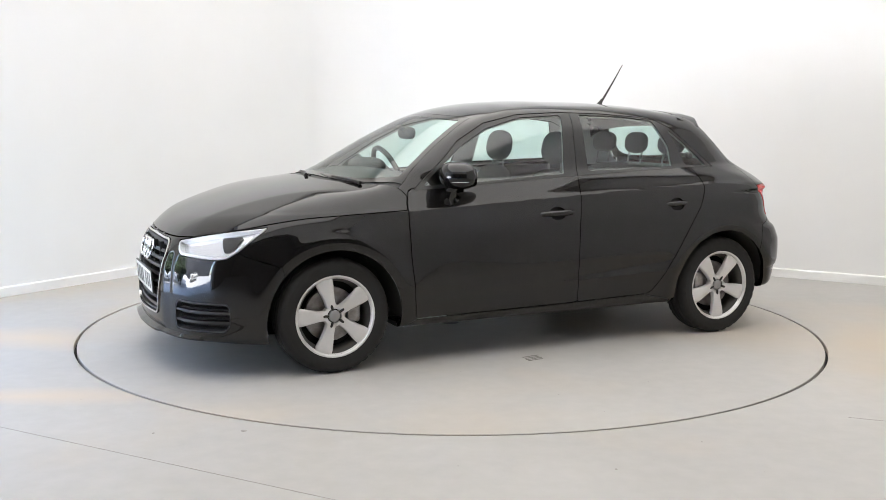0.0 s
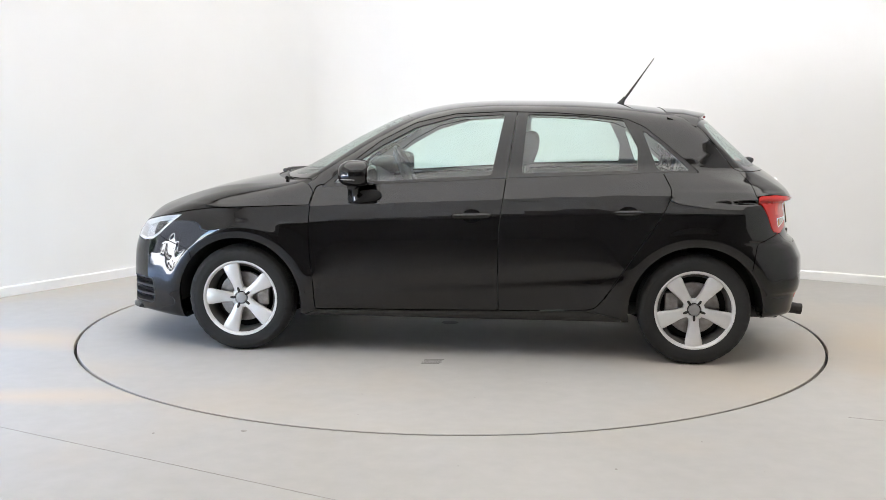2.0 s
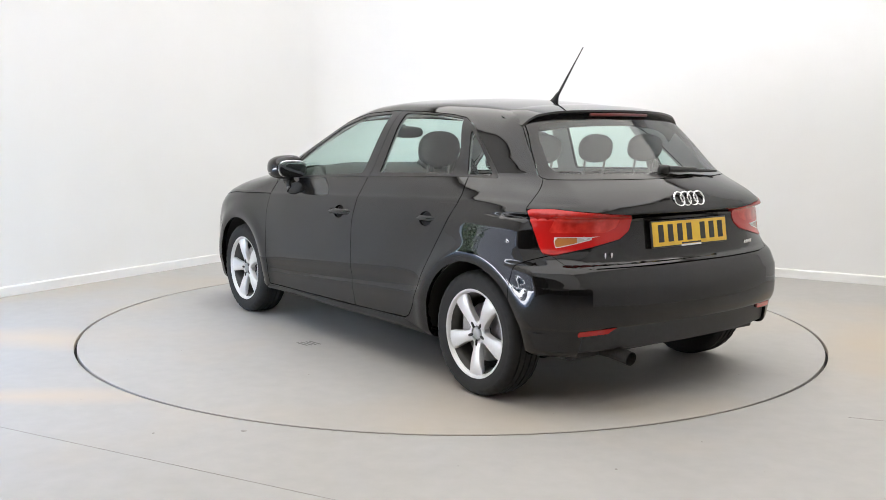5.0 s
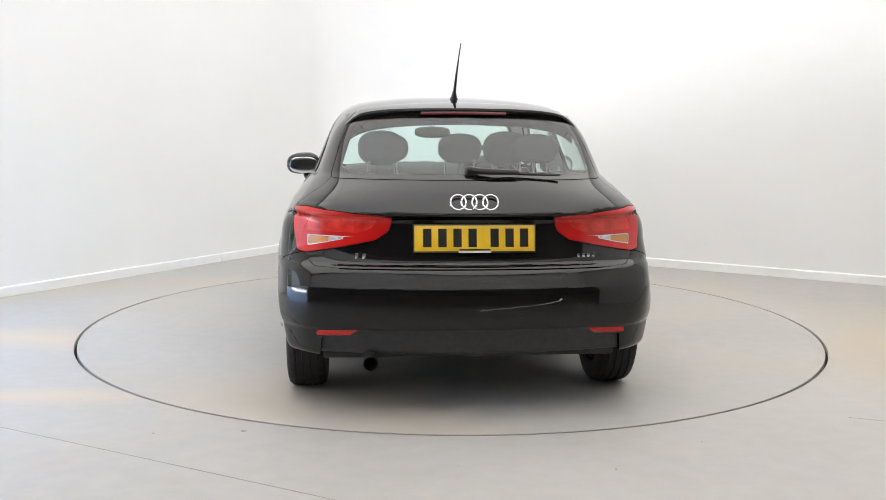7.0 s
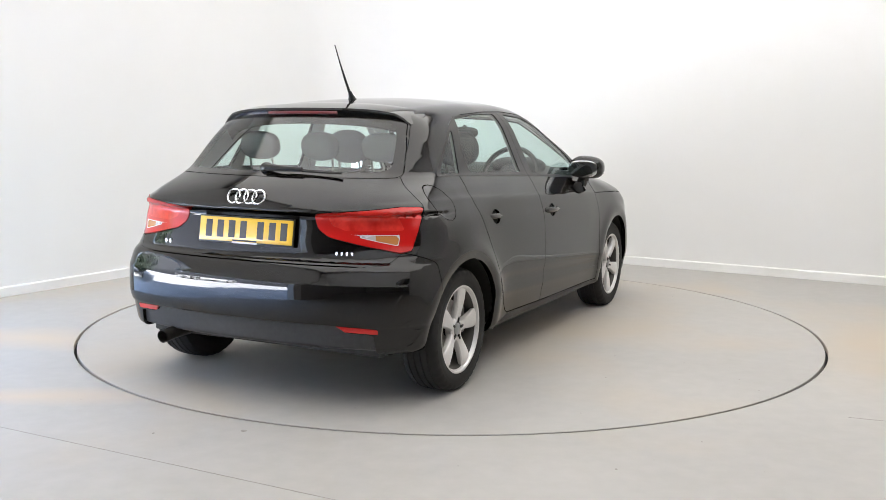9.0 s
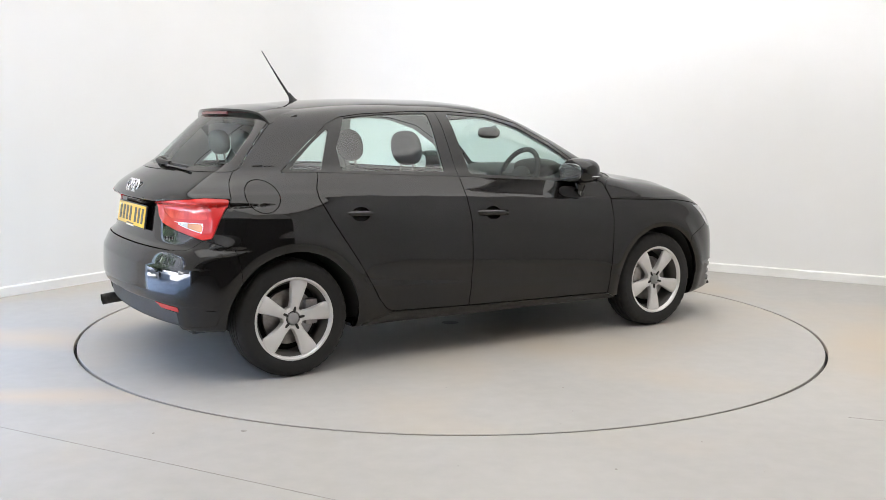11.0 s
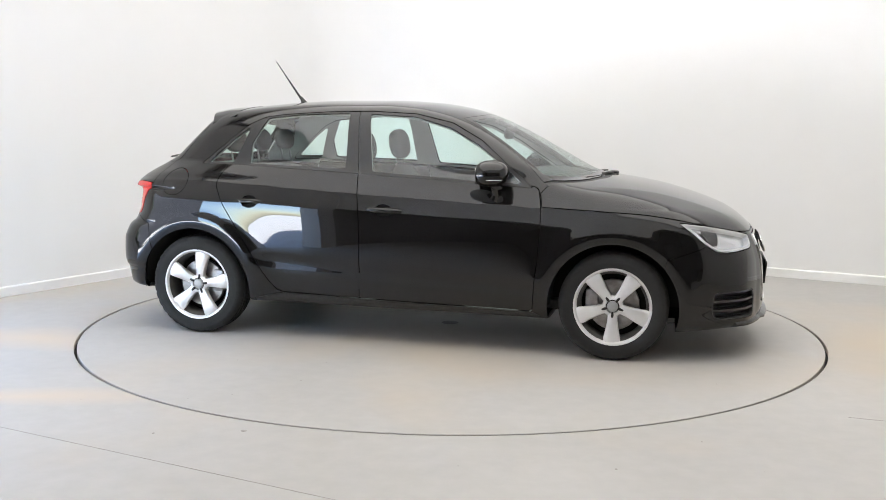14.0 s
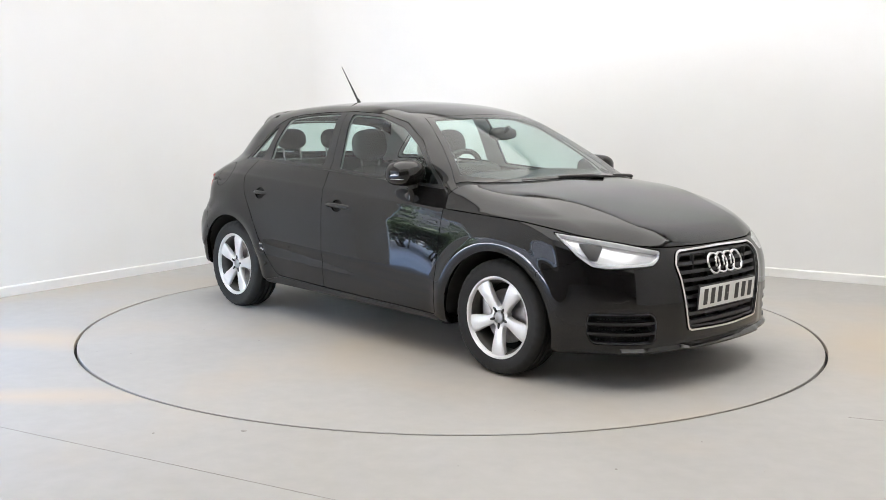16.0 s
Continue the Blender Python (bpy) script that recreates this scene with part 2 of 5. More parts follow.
def wall(name, a, b, z0, z1, thick, mat, into):
    """An upright slab from a to b, its inner face on that line; into is a point inside the room."""
    a, b = Vector(a), Vector(b)
    n = Vector((b.y - a.y, a.x - b.x)).normalized()
    if (Vector(into) - a).dot(n) > 0:
        n = -n
    q = [a, b, b + n * thick, a + n * thick]
    vs = [(p.x, p.y, z) for z in (z0, z1) for p in q]
    ob = mesh_part(name, vs, [(0, 1, 2, 3), (4, 5, 6, 7), (0, 1, 5, 4), (1, 2, 6, 5), (2, 3, 7, 6), (3, 0, 4, 7)], mat)
    bm = bmesh.new()
    bm.from_mesh(ob.data)
    bmesh.ops.recalc_face_normals(bm, faces=bm.faces)
    bm.to_mesh(ob.data)
    bm.free()
    return tagged(ob, kind="structure")


COVE = 0.55
ca, cb = CORNER + ALONG_L * COVE, CORNER + ALONG_R * COVE
tagged(wall("wall_west", LEFT_END, ca, 0, TALL, 0.2, WALL, (0, 0)), "smooth white painted studio wall", "wall")
tagged(wall("wall_north", cb, RIGHT_END, 0, TALL, 0.2, WALL, (0, 0)), "smooth white painted studio wall", "wall")


def cove(name, inner, height, z0, thick, mat):
    """The rounded corner between the two walls, at a distance inside their faces."""
    c = CORNER + ALONG_L * COVE + ALONG_R * COVE
    a0 = math.atan2(*(-ALONG_R).yx)
    a1 = math.atan2(*(-ALONG_L).yx)
    if a1 > a0:
        a1 -= 2 * math.pi
    vs, fs, n = [], [], 24
    for r, flip in ((COVE - inner, False), (COVE + thick, True)):
        for k in range(n + 1):
            a = a0 + (a1 - a0) * k / n
            p = c + Vector((math.cos(a), math.sin(a))) * r
            vs += [(p.x, p.y, z0), (p.x, p.y, z0 + height)]
        o = len(vs) - 2 * (n + 1)
        fs += [(o + 2 * k, o + 2 * k + 2, o + 2 * k + 3, o + 2 * k + 1)[::-1 if flip else 1] for k in range(n)]
    m = len(vs)
    vs += [vs[i] for i in range(m)]
    h2 = 2 * (n + 1)
    fs += [(m + 2 * k + 1, m + 2 * k + 3, m + h2 + 2 * k + 3, m + h2 + 2 * k + 1) for k in range(n)]
    return tagged(mesh_part(name, vs, fs, mat, smooth=True), kind="structure")


tagged(cove("wall_corner", 0, TALL, 0, 0.2, WALL), "rounded white corner between the studio walls", "wall")


def skirting(name, a, b):
    a, b = Vector(a), Vector(b)
    n = Vector((b.y - a.y, a.x - b.x)).normalized()
    if (-a).dot(n) < 0:
        n = -n
    prof = [(0.0, 0.0), (0.016, 0.0), (0.016, 0.064), (0.012, 0.071), (0.004, 0.074), (0.0, 0.074)]
    vs = [((p + n * u).x, (p + n * u).y, z) for p in (a, b) for u, z in prof]
    m = len(prof)
    ob = mesh_part(name, vs, [(i, i + 1, m + i + 1, m + i) for i in range(m - 1)] + [tuple(range(m)), tuple(range(2 * m - 1, m - 1, -1))], SKIRT)
    return tagged(ob, "white painted skirting board at the foot of the wall", "skirting", kind="structure")


joint = CORNER + ALONG_L * 1.9
skirting("baseboard", LEFT_END, joint - ALONG_L * -0.002)
skirting("baseboard", joint - ALONG_L * 0.002, ca)
skirting("baseboard", cb, RIGHT_END)
tagged(cove("baseboard", 0.016, 0.074, 0, 0.0, SKIRT), "white painted skirting board round the corner", "skirting")

# west opening to the yard: piers, and the wall above
OPEN_Z = 1.88
K1, K2 = LEFT_END.lerp(HALL_L, 0.06), LEFT_END.lerp(HALL_L, 0.94)
for nm, a, b, z0 in (("wall_yard_pier", LEFT_END, K1, 0), ("wall_yard_pier", K2, HALL_L, 0), ("wall_yard_lintel", K1, K2, OPEN_Z)):
    tagged(wall(nm, a, b, z0, TALL, 0.25, WALL, (0, -3)), "white painted wall round the drive-in opening", "wall")
# the open side behind the camera: a beam over it, and the unlit hall
tagged(wall("wall_east", RIGHT_END, HALL_R, 0, TALL, 0.2, EAST, (0, 0)), "grey painted studio wall", "wall")
tagged(wall("wall_beam", HALL_R, HALL_L, 2.35, TALL, 0.2, WALL, (0, 0)), "white beam over the studio's open side", "beam")
HALL_PTS = [HALL_R, Vector((7.0, -7.0)), Vector((4.0, -12.0)), Vector((-4.3, -12.0)), HALL_L]
for nm, a, b in zip(("wall_hall_east", "wall_hall_southeast", "wall_hall_south", "wall_hall_west"), HALL_PTS, HALL_PTS[1:]):
    tagged(wall(nm, a, b, 0, TALL, 0.2, HALL, (0, -6)), "plain grey wall of the unlit hall", "wall")

# ceiling
OUTLINE = [CORNER, RIGHT_END] + HALL_PTS + [LEFT_END]
ceil = mesh_part("ceiling", [(p.x * 1.02, p.y * 1.02, z) for z in (TALL, TALL + 0.15) for p in OUTLINE],
                 [tuple(range(len(OUTLINE))), tuple(range(2 * len(OUTLINE) - 1, len(OUTLINE) - 1, -1))], CEIL)
tagged(ceil, "plain white studio ceiling", "ceiling", kind="structure")

# floor: one sheet with a round hole for the turntable
SEG = 256


def outline_hit(a):
    d = Vector((math.cos(a), math.sin(a)))
    best = None
    for p, q in zip(OUTLINE, OUTLINE[1:] + OUTLINE[:1]):
        e = q - p
        den = d.x * e.y - d.y * e.x
        if abs(den) > 1e-9:
            s = (p.x * e.y - p.y * e.x) / den
            u = (p.x * d.y - p.y * d.x) / den
            if s > 0 and -1e-6 <= u <= 1 + 1e-6 and (best is None or s > best):
                best = s
    return best


SLOT = 0.008
vs, fs = [], []
for k in range(SEG):
    a = 2 * math.pi * k / SEG
    c, s = math.cos(a), math.sin(a)
    far = outline_hit(a) + 0.15
    vs += [((R_TABLE + SLOT) * c, (R_TABLE + SLOT) * s, -0.03), ((R_TABLE + SLOT) * c, (R_TABLE + SLOT) * s, -0.002), ((R_TABLE + SLOT + 0.003) * c, (R_TABLE + SLOT + 0.003) * s, 0), (far * c, far * s, 0)]
for k in range(SEG):
    i, j = 4 * k, 4 * ((k + 1) % SEG)
    fs += [(i + t, j + t, j + t + 1, i + t + 1) for t in range(3)]
floor = tagged(mesh_part("floor", vs, fs, FLOOR), "light grey sealed concrete studio floor", "floor", kind="structure")
# A black sheet stands in for the shade down in the rim slot.
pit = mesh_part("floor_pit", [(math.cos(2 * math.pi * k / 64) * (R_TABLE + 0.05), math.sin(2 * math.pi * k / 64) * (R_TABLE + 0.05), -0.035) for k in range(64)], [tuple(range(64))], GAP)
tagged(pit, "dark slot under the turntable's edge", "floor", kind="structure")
yard = mesh_part("ground", [(-1500, -1500, -0.06), (1500, -1500, -0.06), (1500, 1500, -0.06), (-1500, 1500, -0.06)], [(0, 1, 2, 3)], ASPHALT)
tagged(yard, "pale concrete yard outside", "ground", kind="structure")
# the dark workshop across the yard that closes the view out of the opening
BRICK_DARK = speckle(material("dark_cladding", (0.05, 0.05, 0.055), 0.6), (0.016, 0.018, 0.024), (0.034, 0.035, 0.040), 2, 5)
OUT = Vector((K2.y - K1.y, K1.x - K2.x)).normalized()
if OUT.dot(K1) < 0:
    OUT = -OUT
AL = (K2 - K1).normalized()
FAR_MID = K1.lerp(K2, 0.5) + OUT * 11.0
shop = tagged(wall("wall_workshop", FAR_MID - AL * 14, FAR_MID + AL * 14, -0.06, 7.5, 0.3, BRICK_DARK, (0, 0)), "dark clad workshop wall across the yard", "wall")



def crown(t, height, spread, rng):
    """Small leaves in uneven clumps."""
    n = 2600
    clump = rng.normal(0, 1, (46, 3))
    clump *= (rng.uniform(0.35, 1.0, (46, 1)) / np.linalg.norm(clump, axis=1, keepdims=True))
    c = clump[rng.integers(0, 46, n)] + rng.normal(0, 0.13, (n, 3))
    c = c * [spread, spread, height * 0.48] + [0, 0, height * 0.53]
    c[:, 2] = np.maximum(c[:, 2], 0.06)
    u, w = rng.normal(0, 1, (n, 3)), rng.normal(0, 1, (n, 3))
    u /= np.linalg.norm(u, axis=1, keepdims=True)
    w = np.cross(u, w)
    w /= np.linalg.norm(w, axis=1, keepdims=True)
    r = rng.uniform(0.05, 0.10, (n, 1))
    vs = np.stack([c - u * r, c + w * r * 0.5, c + u * r, c - w * r * 0.5], 1).reshape(-1, 3)
    mesh_part("crown", vs, np.arange(4 * n).reshape(-1, 4).tolist(), LEAF, t, "dense dark green leaves")


def bush(x, y, height, spread, seed):
    """A low shrub with many thin stems, leafy to the ground."""
    rng = np.random.default_rng(seed)
    t = tagged(empty("bush"), "low dark green bush at the edge of the yard", "bush", "bushes beside the yard")
    stems = [tube([(0.05 * math.cos(a), 0.05 * math.sin(a), -0.02), (0.3 * spread * math.cos(a), 0.3 * spread * math.sin(a), height * 0.5), (0.55 * spread * math.cos(a), 0.55 * spread * math.sin(a), height * 0.8)], [0.02, 0.014, 0.006], 6) for a in (0.4, 1.6, 2.9, 4.1, 5.3)]
    part("stems", join(*stems), BARK, t, "thin brown stems")
    crown(t, height, spread, rng)
    t.location = (x, y, -0.06)
    return t


def tree(x, y, height, spread, seed):
    """A dense low-branched tree: tapered trunk with limbs and a crown of small leaves."""
    rng = np.random.default_rng(seed)
    t = tagged(empty("tree"), "dark green leafy tree at the edge of the yard", "tree", "trees beside the yard")
    limbs = [tube([(0, 0, -0.05), (0.03, 0.02, height * 0.35), (0, 0.05, height * 0.8)], [0.09, 0.065, 0.02], 8)]
    for k in range(7):
        a, z = 2.4 * k, height * (0.18 + 0.09 * k)
        limbs.append(tube([(0.02, 0.01, z), (0.35 * spread * math.cos(a), 0.35 * spread * math.sin(a), z + 0.25), (0.7 * spread * math.cos(a), 0.7 * spread * math.sin(a), z + 0.55)], [0.035, 0.022, 0.008], 6))
    part("trunk", join(*limbs), BARK, t, "brown trunk with limbs")
    crown(t, height, spread, rng)
    t.location = (x, y, -0.06)
    return t


BARK = speckle(material("brown_bark", (0.10, 0.08, 0.06), 0.9), (0.06, 0.05, 0.04), (0.12, 0.09, 0.07), 14, 5, None, 0.5)
LEAF = speckle(material("dark_leaves", (0.03, 0.05, 0.02), 0.55), (0.020, 0.036, 0.016), (0.045, 0.07, 0.028), 5, 3)
for k, (x, y, h, w) in enumerate(((-7.9, 0.15, 3.6, 1.05), (-8.3, 1.75, 4.4, 1.2), (-7.7, 3.4, 3.9, 1.1))):
    tree(x, y, h, w, k + 3)
for k, (x, y) in enumerate(((-6.9, -0.35), (-7.0, 0.95), (-6.8, 2.2))):
    bush(x, y, 1.5, 0.85, k + 11)

# a saw-cut joint and small marks in the floor
JOINT = material("floor_joint_filler", (0.30, 0.285, 0.26), 0.7)
for a, b, wd in (((-1.95, -2.16), (-0.30, -2.985), 0.003), ((1.75, -1.95), (2.9, -2.35), 0.002)):
    a, b = Vector(a), Vector(b)
    n = Vector((b.y - a.y, a.x - b.x)).normalized() * wd / 2
    vs = [(p.x, p.y, z) for z in (0.0004, 0.0012) for p in (a + n, b + n, b - n, a - n)]
    tagged(mesh_part("floor_joint", vs, [(4, 5, 6, 7), (0, 1, 5, 4), (1, 2, 6, 5), (2, 3, 7, 6), (3, 0, 4, 7)], JOINT), "thin saw-cut joint in the concrete floor", "floor joint", kind="structure")
for x, y, r in ((-0.848, -2.218, 0.012), (-1.21, -2.26, 0.006), (0.62, -2.62, 0.005), (1.02, -2.30, 0.004)):
    tagged(part("floor_chip", lathe([(0.0004, 0.0012), (r, 0.0012), (r * 1.15, 0.0002)], 9, "z"), JOINT), "small dark chip in the concrete floor", "floor chip", kind="structure").location = (x, y, 0)

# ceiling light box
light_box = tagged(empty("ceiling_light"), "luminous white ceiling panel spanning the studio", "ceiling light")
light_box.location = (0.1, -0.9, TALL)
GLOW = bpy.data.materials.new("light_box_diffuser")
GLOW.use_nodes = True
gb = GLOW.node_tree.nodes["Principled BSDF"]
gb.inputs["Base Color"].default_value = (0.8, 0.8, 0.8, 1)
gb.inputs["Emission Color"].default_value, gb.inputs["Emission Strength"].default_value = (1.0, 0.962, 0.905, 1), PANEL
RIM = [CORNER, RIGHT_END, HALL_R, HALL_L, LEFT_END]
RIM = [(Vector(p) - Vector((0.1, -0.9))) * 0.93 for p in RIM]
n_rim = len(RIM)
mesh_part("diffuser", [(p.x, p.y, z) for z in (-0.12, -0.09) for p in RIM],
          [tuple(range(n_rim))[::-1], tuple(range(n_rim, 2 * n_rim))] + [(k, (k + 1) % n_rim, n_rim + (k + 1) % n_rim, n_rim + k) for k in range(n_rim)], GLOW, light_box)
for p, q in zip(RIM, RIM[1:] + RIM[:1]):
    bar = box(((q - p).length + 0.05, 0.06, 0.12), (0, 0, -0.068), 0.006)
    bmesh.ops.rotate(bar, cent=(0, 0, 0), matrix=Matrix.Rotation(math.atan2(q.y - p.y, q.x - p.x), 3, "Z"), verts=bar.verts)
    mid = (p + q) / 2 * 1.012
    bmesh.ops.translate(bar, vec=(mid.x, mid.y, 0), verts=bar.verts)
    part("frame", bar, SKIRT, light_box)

# ---- the turntable ----
turntable = tagged(empty("turntable"), "round flush concrete turntable with a thin dark rim gap", "turntable")
vs, fs = [], []
for k in range(SEG):
    c, s = math.cos(2 * math.pi * k / SEG), math.sin(2 * math.pi * k / SEG)
    vs += [(r * c, r * s, z) for r, z in ((R_TABLE - SLOT, -0.03), (R_TABLE - SLOT, -0.002), (R_TABLE - SLOT - 0.003, 0), (0.6, 0))]
for k in range(SEG):
    i, j = 4 * k, 4 * ((k + 1) % SEG)
    fs += [(i + t, j + t, j + t + 1, i + t + 1)[::-1] for t in range(3)]
fs.append(tuple(4 * k + 3 for k in range(SEG)))
mesh_part("deck", vs, fs, DECK, turntable)
STAMP = material("worn_floor_stencil", (0.20, 0.19, 0.175), 0.6)
OX, OY = -0.1529, 0.0942
for k in range(4):
    part("stencil_mark", box((0.105 - 0.01 * (k % 2), 0.011, 0.0016), (0.140 + OX + 0.004 * k, 0.895 + 0.026 * k + OY, 0.0009), rot=(0, 0, 8)), STAMP, turntable, smooth=False)
for x, y, r in ((-0.77, -0.28, 0.05), (0.9, -0.38, 0.018), (-0.05, -0.49, 0.014), (0.17, -0.09, 0.016)):
    part("oil_spot", lathe([(0.0005, 0.0012), (r, 0.0012), (r * 1.1, 0.0002)], 14, "z"), STAMP, turntable)


# ---- the shape of the car body ----
def table(pairs, n=6000):
    """A smooth monotone-ish curve through (u, v) pairs, as a dense lookup."""
    a = np.array(sorted(pairs), float)
    u, v = a[:, 0], a[:, 1]
    d = np.diff(v) / np.diff(u)
    m = np.concatenate([[d[0]], np.where(d[1:] * d[:-1] > 0, 2 * d[1:] * d[:-1] / np.where(d[1:] + d[:-1] == 0, 1, d[1:] + d[:-1]), 0), [d[-1]]])
    q = np.linspace(u[0], u[-1], n)
    k = np.clip(np.searchsorted(u, q) - 1, 0, len(u) - 2)
    h = u[k + 1] - u[k]
    s = (q - u[k]) / h
    w = ((2 * s**3 - 3 * s**2 + 1) * v[k] + (s**3 - 2 * s**2 + s) * h * m[k] + (3 * s**2 - 2 * s**3) * v[k + 1] + (s**3 - s**2) * h * m[k + 1])
    return lambda t: np.interp(t, q, w)


# centre-line height of bonnet, windscreen and roof
TOP = table([(-2.1, 1.22), (-1.6, 1.30), (-1.35, 1.333), (-1.1, 1.365), (-0.8, 1.393), (-0.5, 1.405), (-0.2, 1.405), (0.05, 1.392), (0.25, 1.362), (0.42, 1.315),
             (0.62, 1.225), (0.85, 1.10), (0.98, 1.028), (1.06, 0.992), (1.18, 0.968), (1.40, 0.925), (1.60, 0.870), (1.78, 0.805), (1.92, 0.735), (2.02, 0.665), (2.12, 0.56)])
# tail and nose in profile
TAIL = table([(0.1, -1.72), (0.19, -1.80), (0.24, -1.845), (0.33, -1.860), (0.375, -1.868), (0.40, -1.884), (0.44, -1.890), (0.48, -1.8895), (0.52, -1.8878), (0.565, -1.8845), (0.582, -1.877), (0.636, -1.848), (0.650, -1.835), (0.672, -1.810), (0.70, -1.802), (0.78, -1.789), (0.84, -1.781), (0.858, -1.786),
              (0.875, -1.820), (0.90, -1.808), (0.93, -1.787), (0.97, -1.750), (1.02, -1.682), (1.05, -1.632), (1.12, -1.552), (1.20, -1.464), (1.28, -1.374), (1.36, -1.275), (1.5, -1.08)])
NOSE_BACK = 0.008
NOSE = table([(0.1, 1.97), (0.17, 2.02), (0.20, 2.045), (0.26, 2.046), (0.40, 2.046), (0.52, 2.038), (0.60, 2.018), (0.66, 1.99), (0.72, 1.955), (0.80, 1.905), (1.0, 1.75)])
# half width over height, and how it narrows along the length
SIDE = table([(0.1, 0.77), (0.17, 0.80), (0.22, 0.822), (0.27, 0.834), (0.34, 0.846), (0.38, 0.8565), (0.43, 0.8612), (0.48, 0.8622), (0.56, 0.8613), (0.64, 0.8598), (0.72, 0.8566), (0.76, 0.8525), (0.80, 0.8440), (0.845, 0.832), (0.866, 0.826), (0.884, 0.814), (0.92, 0.793),
              (0.98, 0.758), (1.02, 0.735), (1.10, 0.702), (1.20, 0.660), (1.30, 0.616), (1.40, 0.570), (1.5, 0.52)])
THIN_LOW = table([(-2.0, 0.085), (-1.75, 0.045), (-1.5, 0.015), (-1.2, 0.0), (-0.9, 0.004), (-0.5, 0.002), (0.0, 0.0), (0.6, 0.0), (0.9, 0.004), (1.2, 0.006), (1.45, 0.02), (1.6, 0.045), (1.75, 0.085), (1.9, 0.135), (2.1, 0.21)])
THIN_HIGH = table([(-2.0, 0.20), (-1.7, 0.14), (-1.45, 0.085), (-1.2, 0.045), (-0.9, 0.016), (-0.5, 0.002), (0.0, 0.0), (0.4, 0.004), (0.8, 0.012), (1.1, 0.015), (1.5, 0.03), (1.9, 0.10)])


def smax(a, b, k):
    h = np.clip(0.5 + 0.5 * (a - b) / k, 0, 1)
    return b + (a - b) * h + k * h * (1 - h)


def step(a, b, t):
    s = np.clip((t - a) / (b - a), 0, 1)
    return s * s * (3 - 2 * s)


AXLE, HUB_Z, ARCH = 1.2345, 0.287, 0.350


def half_width(x, z):
    w = SIDE(z - 0.048 * np.clip(-x - 0.2, -1.1, 1.0) * step(1.06, 0.95, z))
    hi = step(0.80, 1.02, z)
    w = w - (1 - hi) * (THIN_LOW(x) + 0.006) - hi * THIN_HIGH(x)
    for ax in (AXLE, -AXLE):
        d = np.hypot(x - ax, z - HUB_Z)
        w = w + 0.013 * np.exp(-((d - 0.39) / 0.055) ** 2) * step(0.12, 0.24, z)
        w = w + 0.007 * np.exp(-((d - 0.42) / 0.13) ** 2)
    # the crease low on the doors
    mid = step(-0.95, -0.7, x) * step(0.98, 0.75, x)
    dz = z - 0.420 + 0.065 * x
    return w - mid * 0.010 * np.exp(-((dz / np.where(dz > 0, 0.036, 0.055)) ** 2))


CREASE_Y = table([(0.9, 0.66), (1.07, 0.645), (1.43, 0.545), (1.65, 0.475), (1.85, 0.44), (2.2, 0.42)])


def top_z(x, y):
    a = np.abs(y)
    sweep = 0.30 * step(1.5, 1.0, x) * step(-0.2, 0.4, x)
    roof = step(0.75, 0.15, x)
    bon = step(1.0, 1.3, x)
    z = TOP(x + sweep * a**2) - 0.006 * step(0.2, 0.5, x)
    z = z - roof * (0.045 * (a / 0.6) ** 2 + 0.02 * (a / 0.6) ** 6) - (1 - roof) * (1 - bon) * 0.03 * (a / 0.6) ** 2
    # bonnet: raised middle with two soft creases
    d = a - CREASE_Y(x)
    z = z - bon * (0.030 * (a / 0.7) ** 2.4 + 0.075 * (d + np.sqrt(d * d + 0.0003)))
    return z


def body(p):
    """Less than 0 inside the car's outer skin."""
    x, y, z = p[:, 0], np.abs(p[:, 1]), p[:, 2]
    e = 0.004
    t = top_z(x, y)
    st = (top_z(x + e, y) - t) / e
    f_top = (z - t) / np.sqrt(1 + st**2)
    w = half_width(x, z)
    sx, sz = (half_width(x + e, z) - w) / e, (half_width(x, z + e) - w) / e
    f_side = (y - w) / np.sqrt(1 + sx**2 + sz**2)
    low = step(0.72, 0.60, z)
    bow = 0.035 * (y / 0.5) ** 2 + 0.020 * (y / 0.6) ** 4 + 0.10 * np.clip((y - 0.45) / 0.4, 0, 2) ** 2
    n = NOSE(z) - NOSE_BACK - 0.075 * (y / 0.6) ** 2 - 0.06 * (y / 0.7) ** 4
    n = n + 0.008 * step(0.46, 0.36, y) * step(0.20, 0.26, z)
    sn = 0.55 * np.clip(y / 0.8, 0, 1) ** 1.5
    nz = (NOSE(z + e) - NOSE(z)) / e
    f_nose = (x - n) / np.sqrt(1 + sn**2 + nz**2)
    r = TAIL(z) + (0.045 + 0.011 * step(0.68, 0.60, z)) * (y / 0.6) ** 2 + (0.02 + 0.03 * step(0.6, 0.75, z)) * (y / 0.65) ** 4
    r = r + 0.088 * step(0.90, 1.04, z) * (y / 0.6) ** 2
    rz = (TAIL(z + e) - TAIL(z)) / e
    f_tail = (r - x) / np.sqrt(1 + rz**2 + (0.3 * y / 0.6) ** 2)
    f_low = 0.165 + 0.045 * step(1.05, 0.90, np.abs(x)) + 0.095 * step(-1.36, -1.62, x) + 0.015 * step(1.5, 1.9, x) - z
    k_side = 0.05 + 0.05 * step(1.0, 1.2, z)
    f = smax(f_top, f_side, k_side + 0.03 * step(0.9, 1.3, x))
    f = smax(f, f_nose, 0.07 + 0.06 * step(0.45, 0.7, y))
    f = smax(f, f_tail, 0.045 + 0.07 * step(0.5, 0.7, y))
    return smax(f, f_low, 0.04)


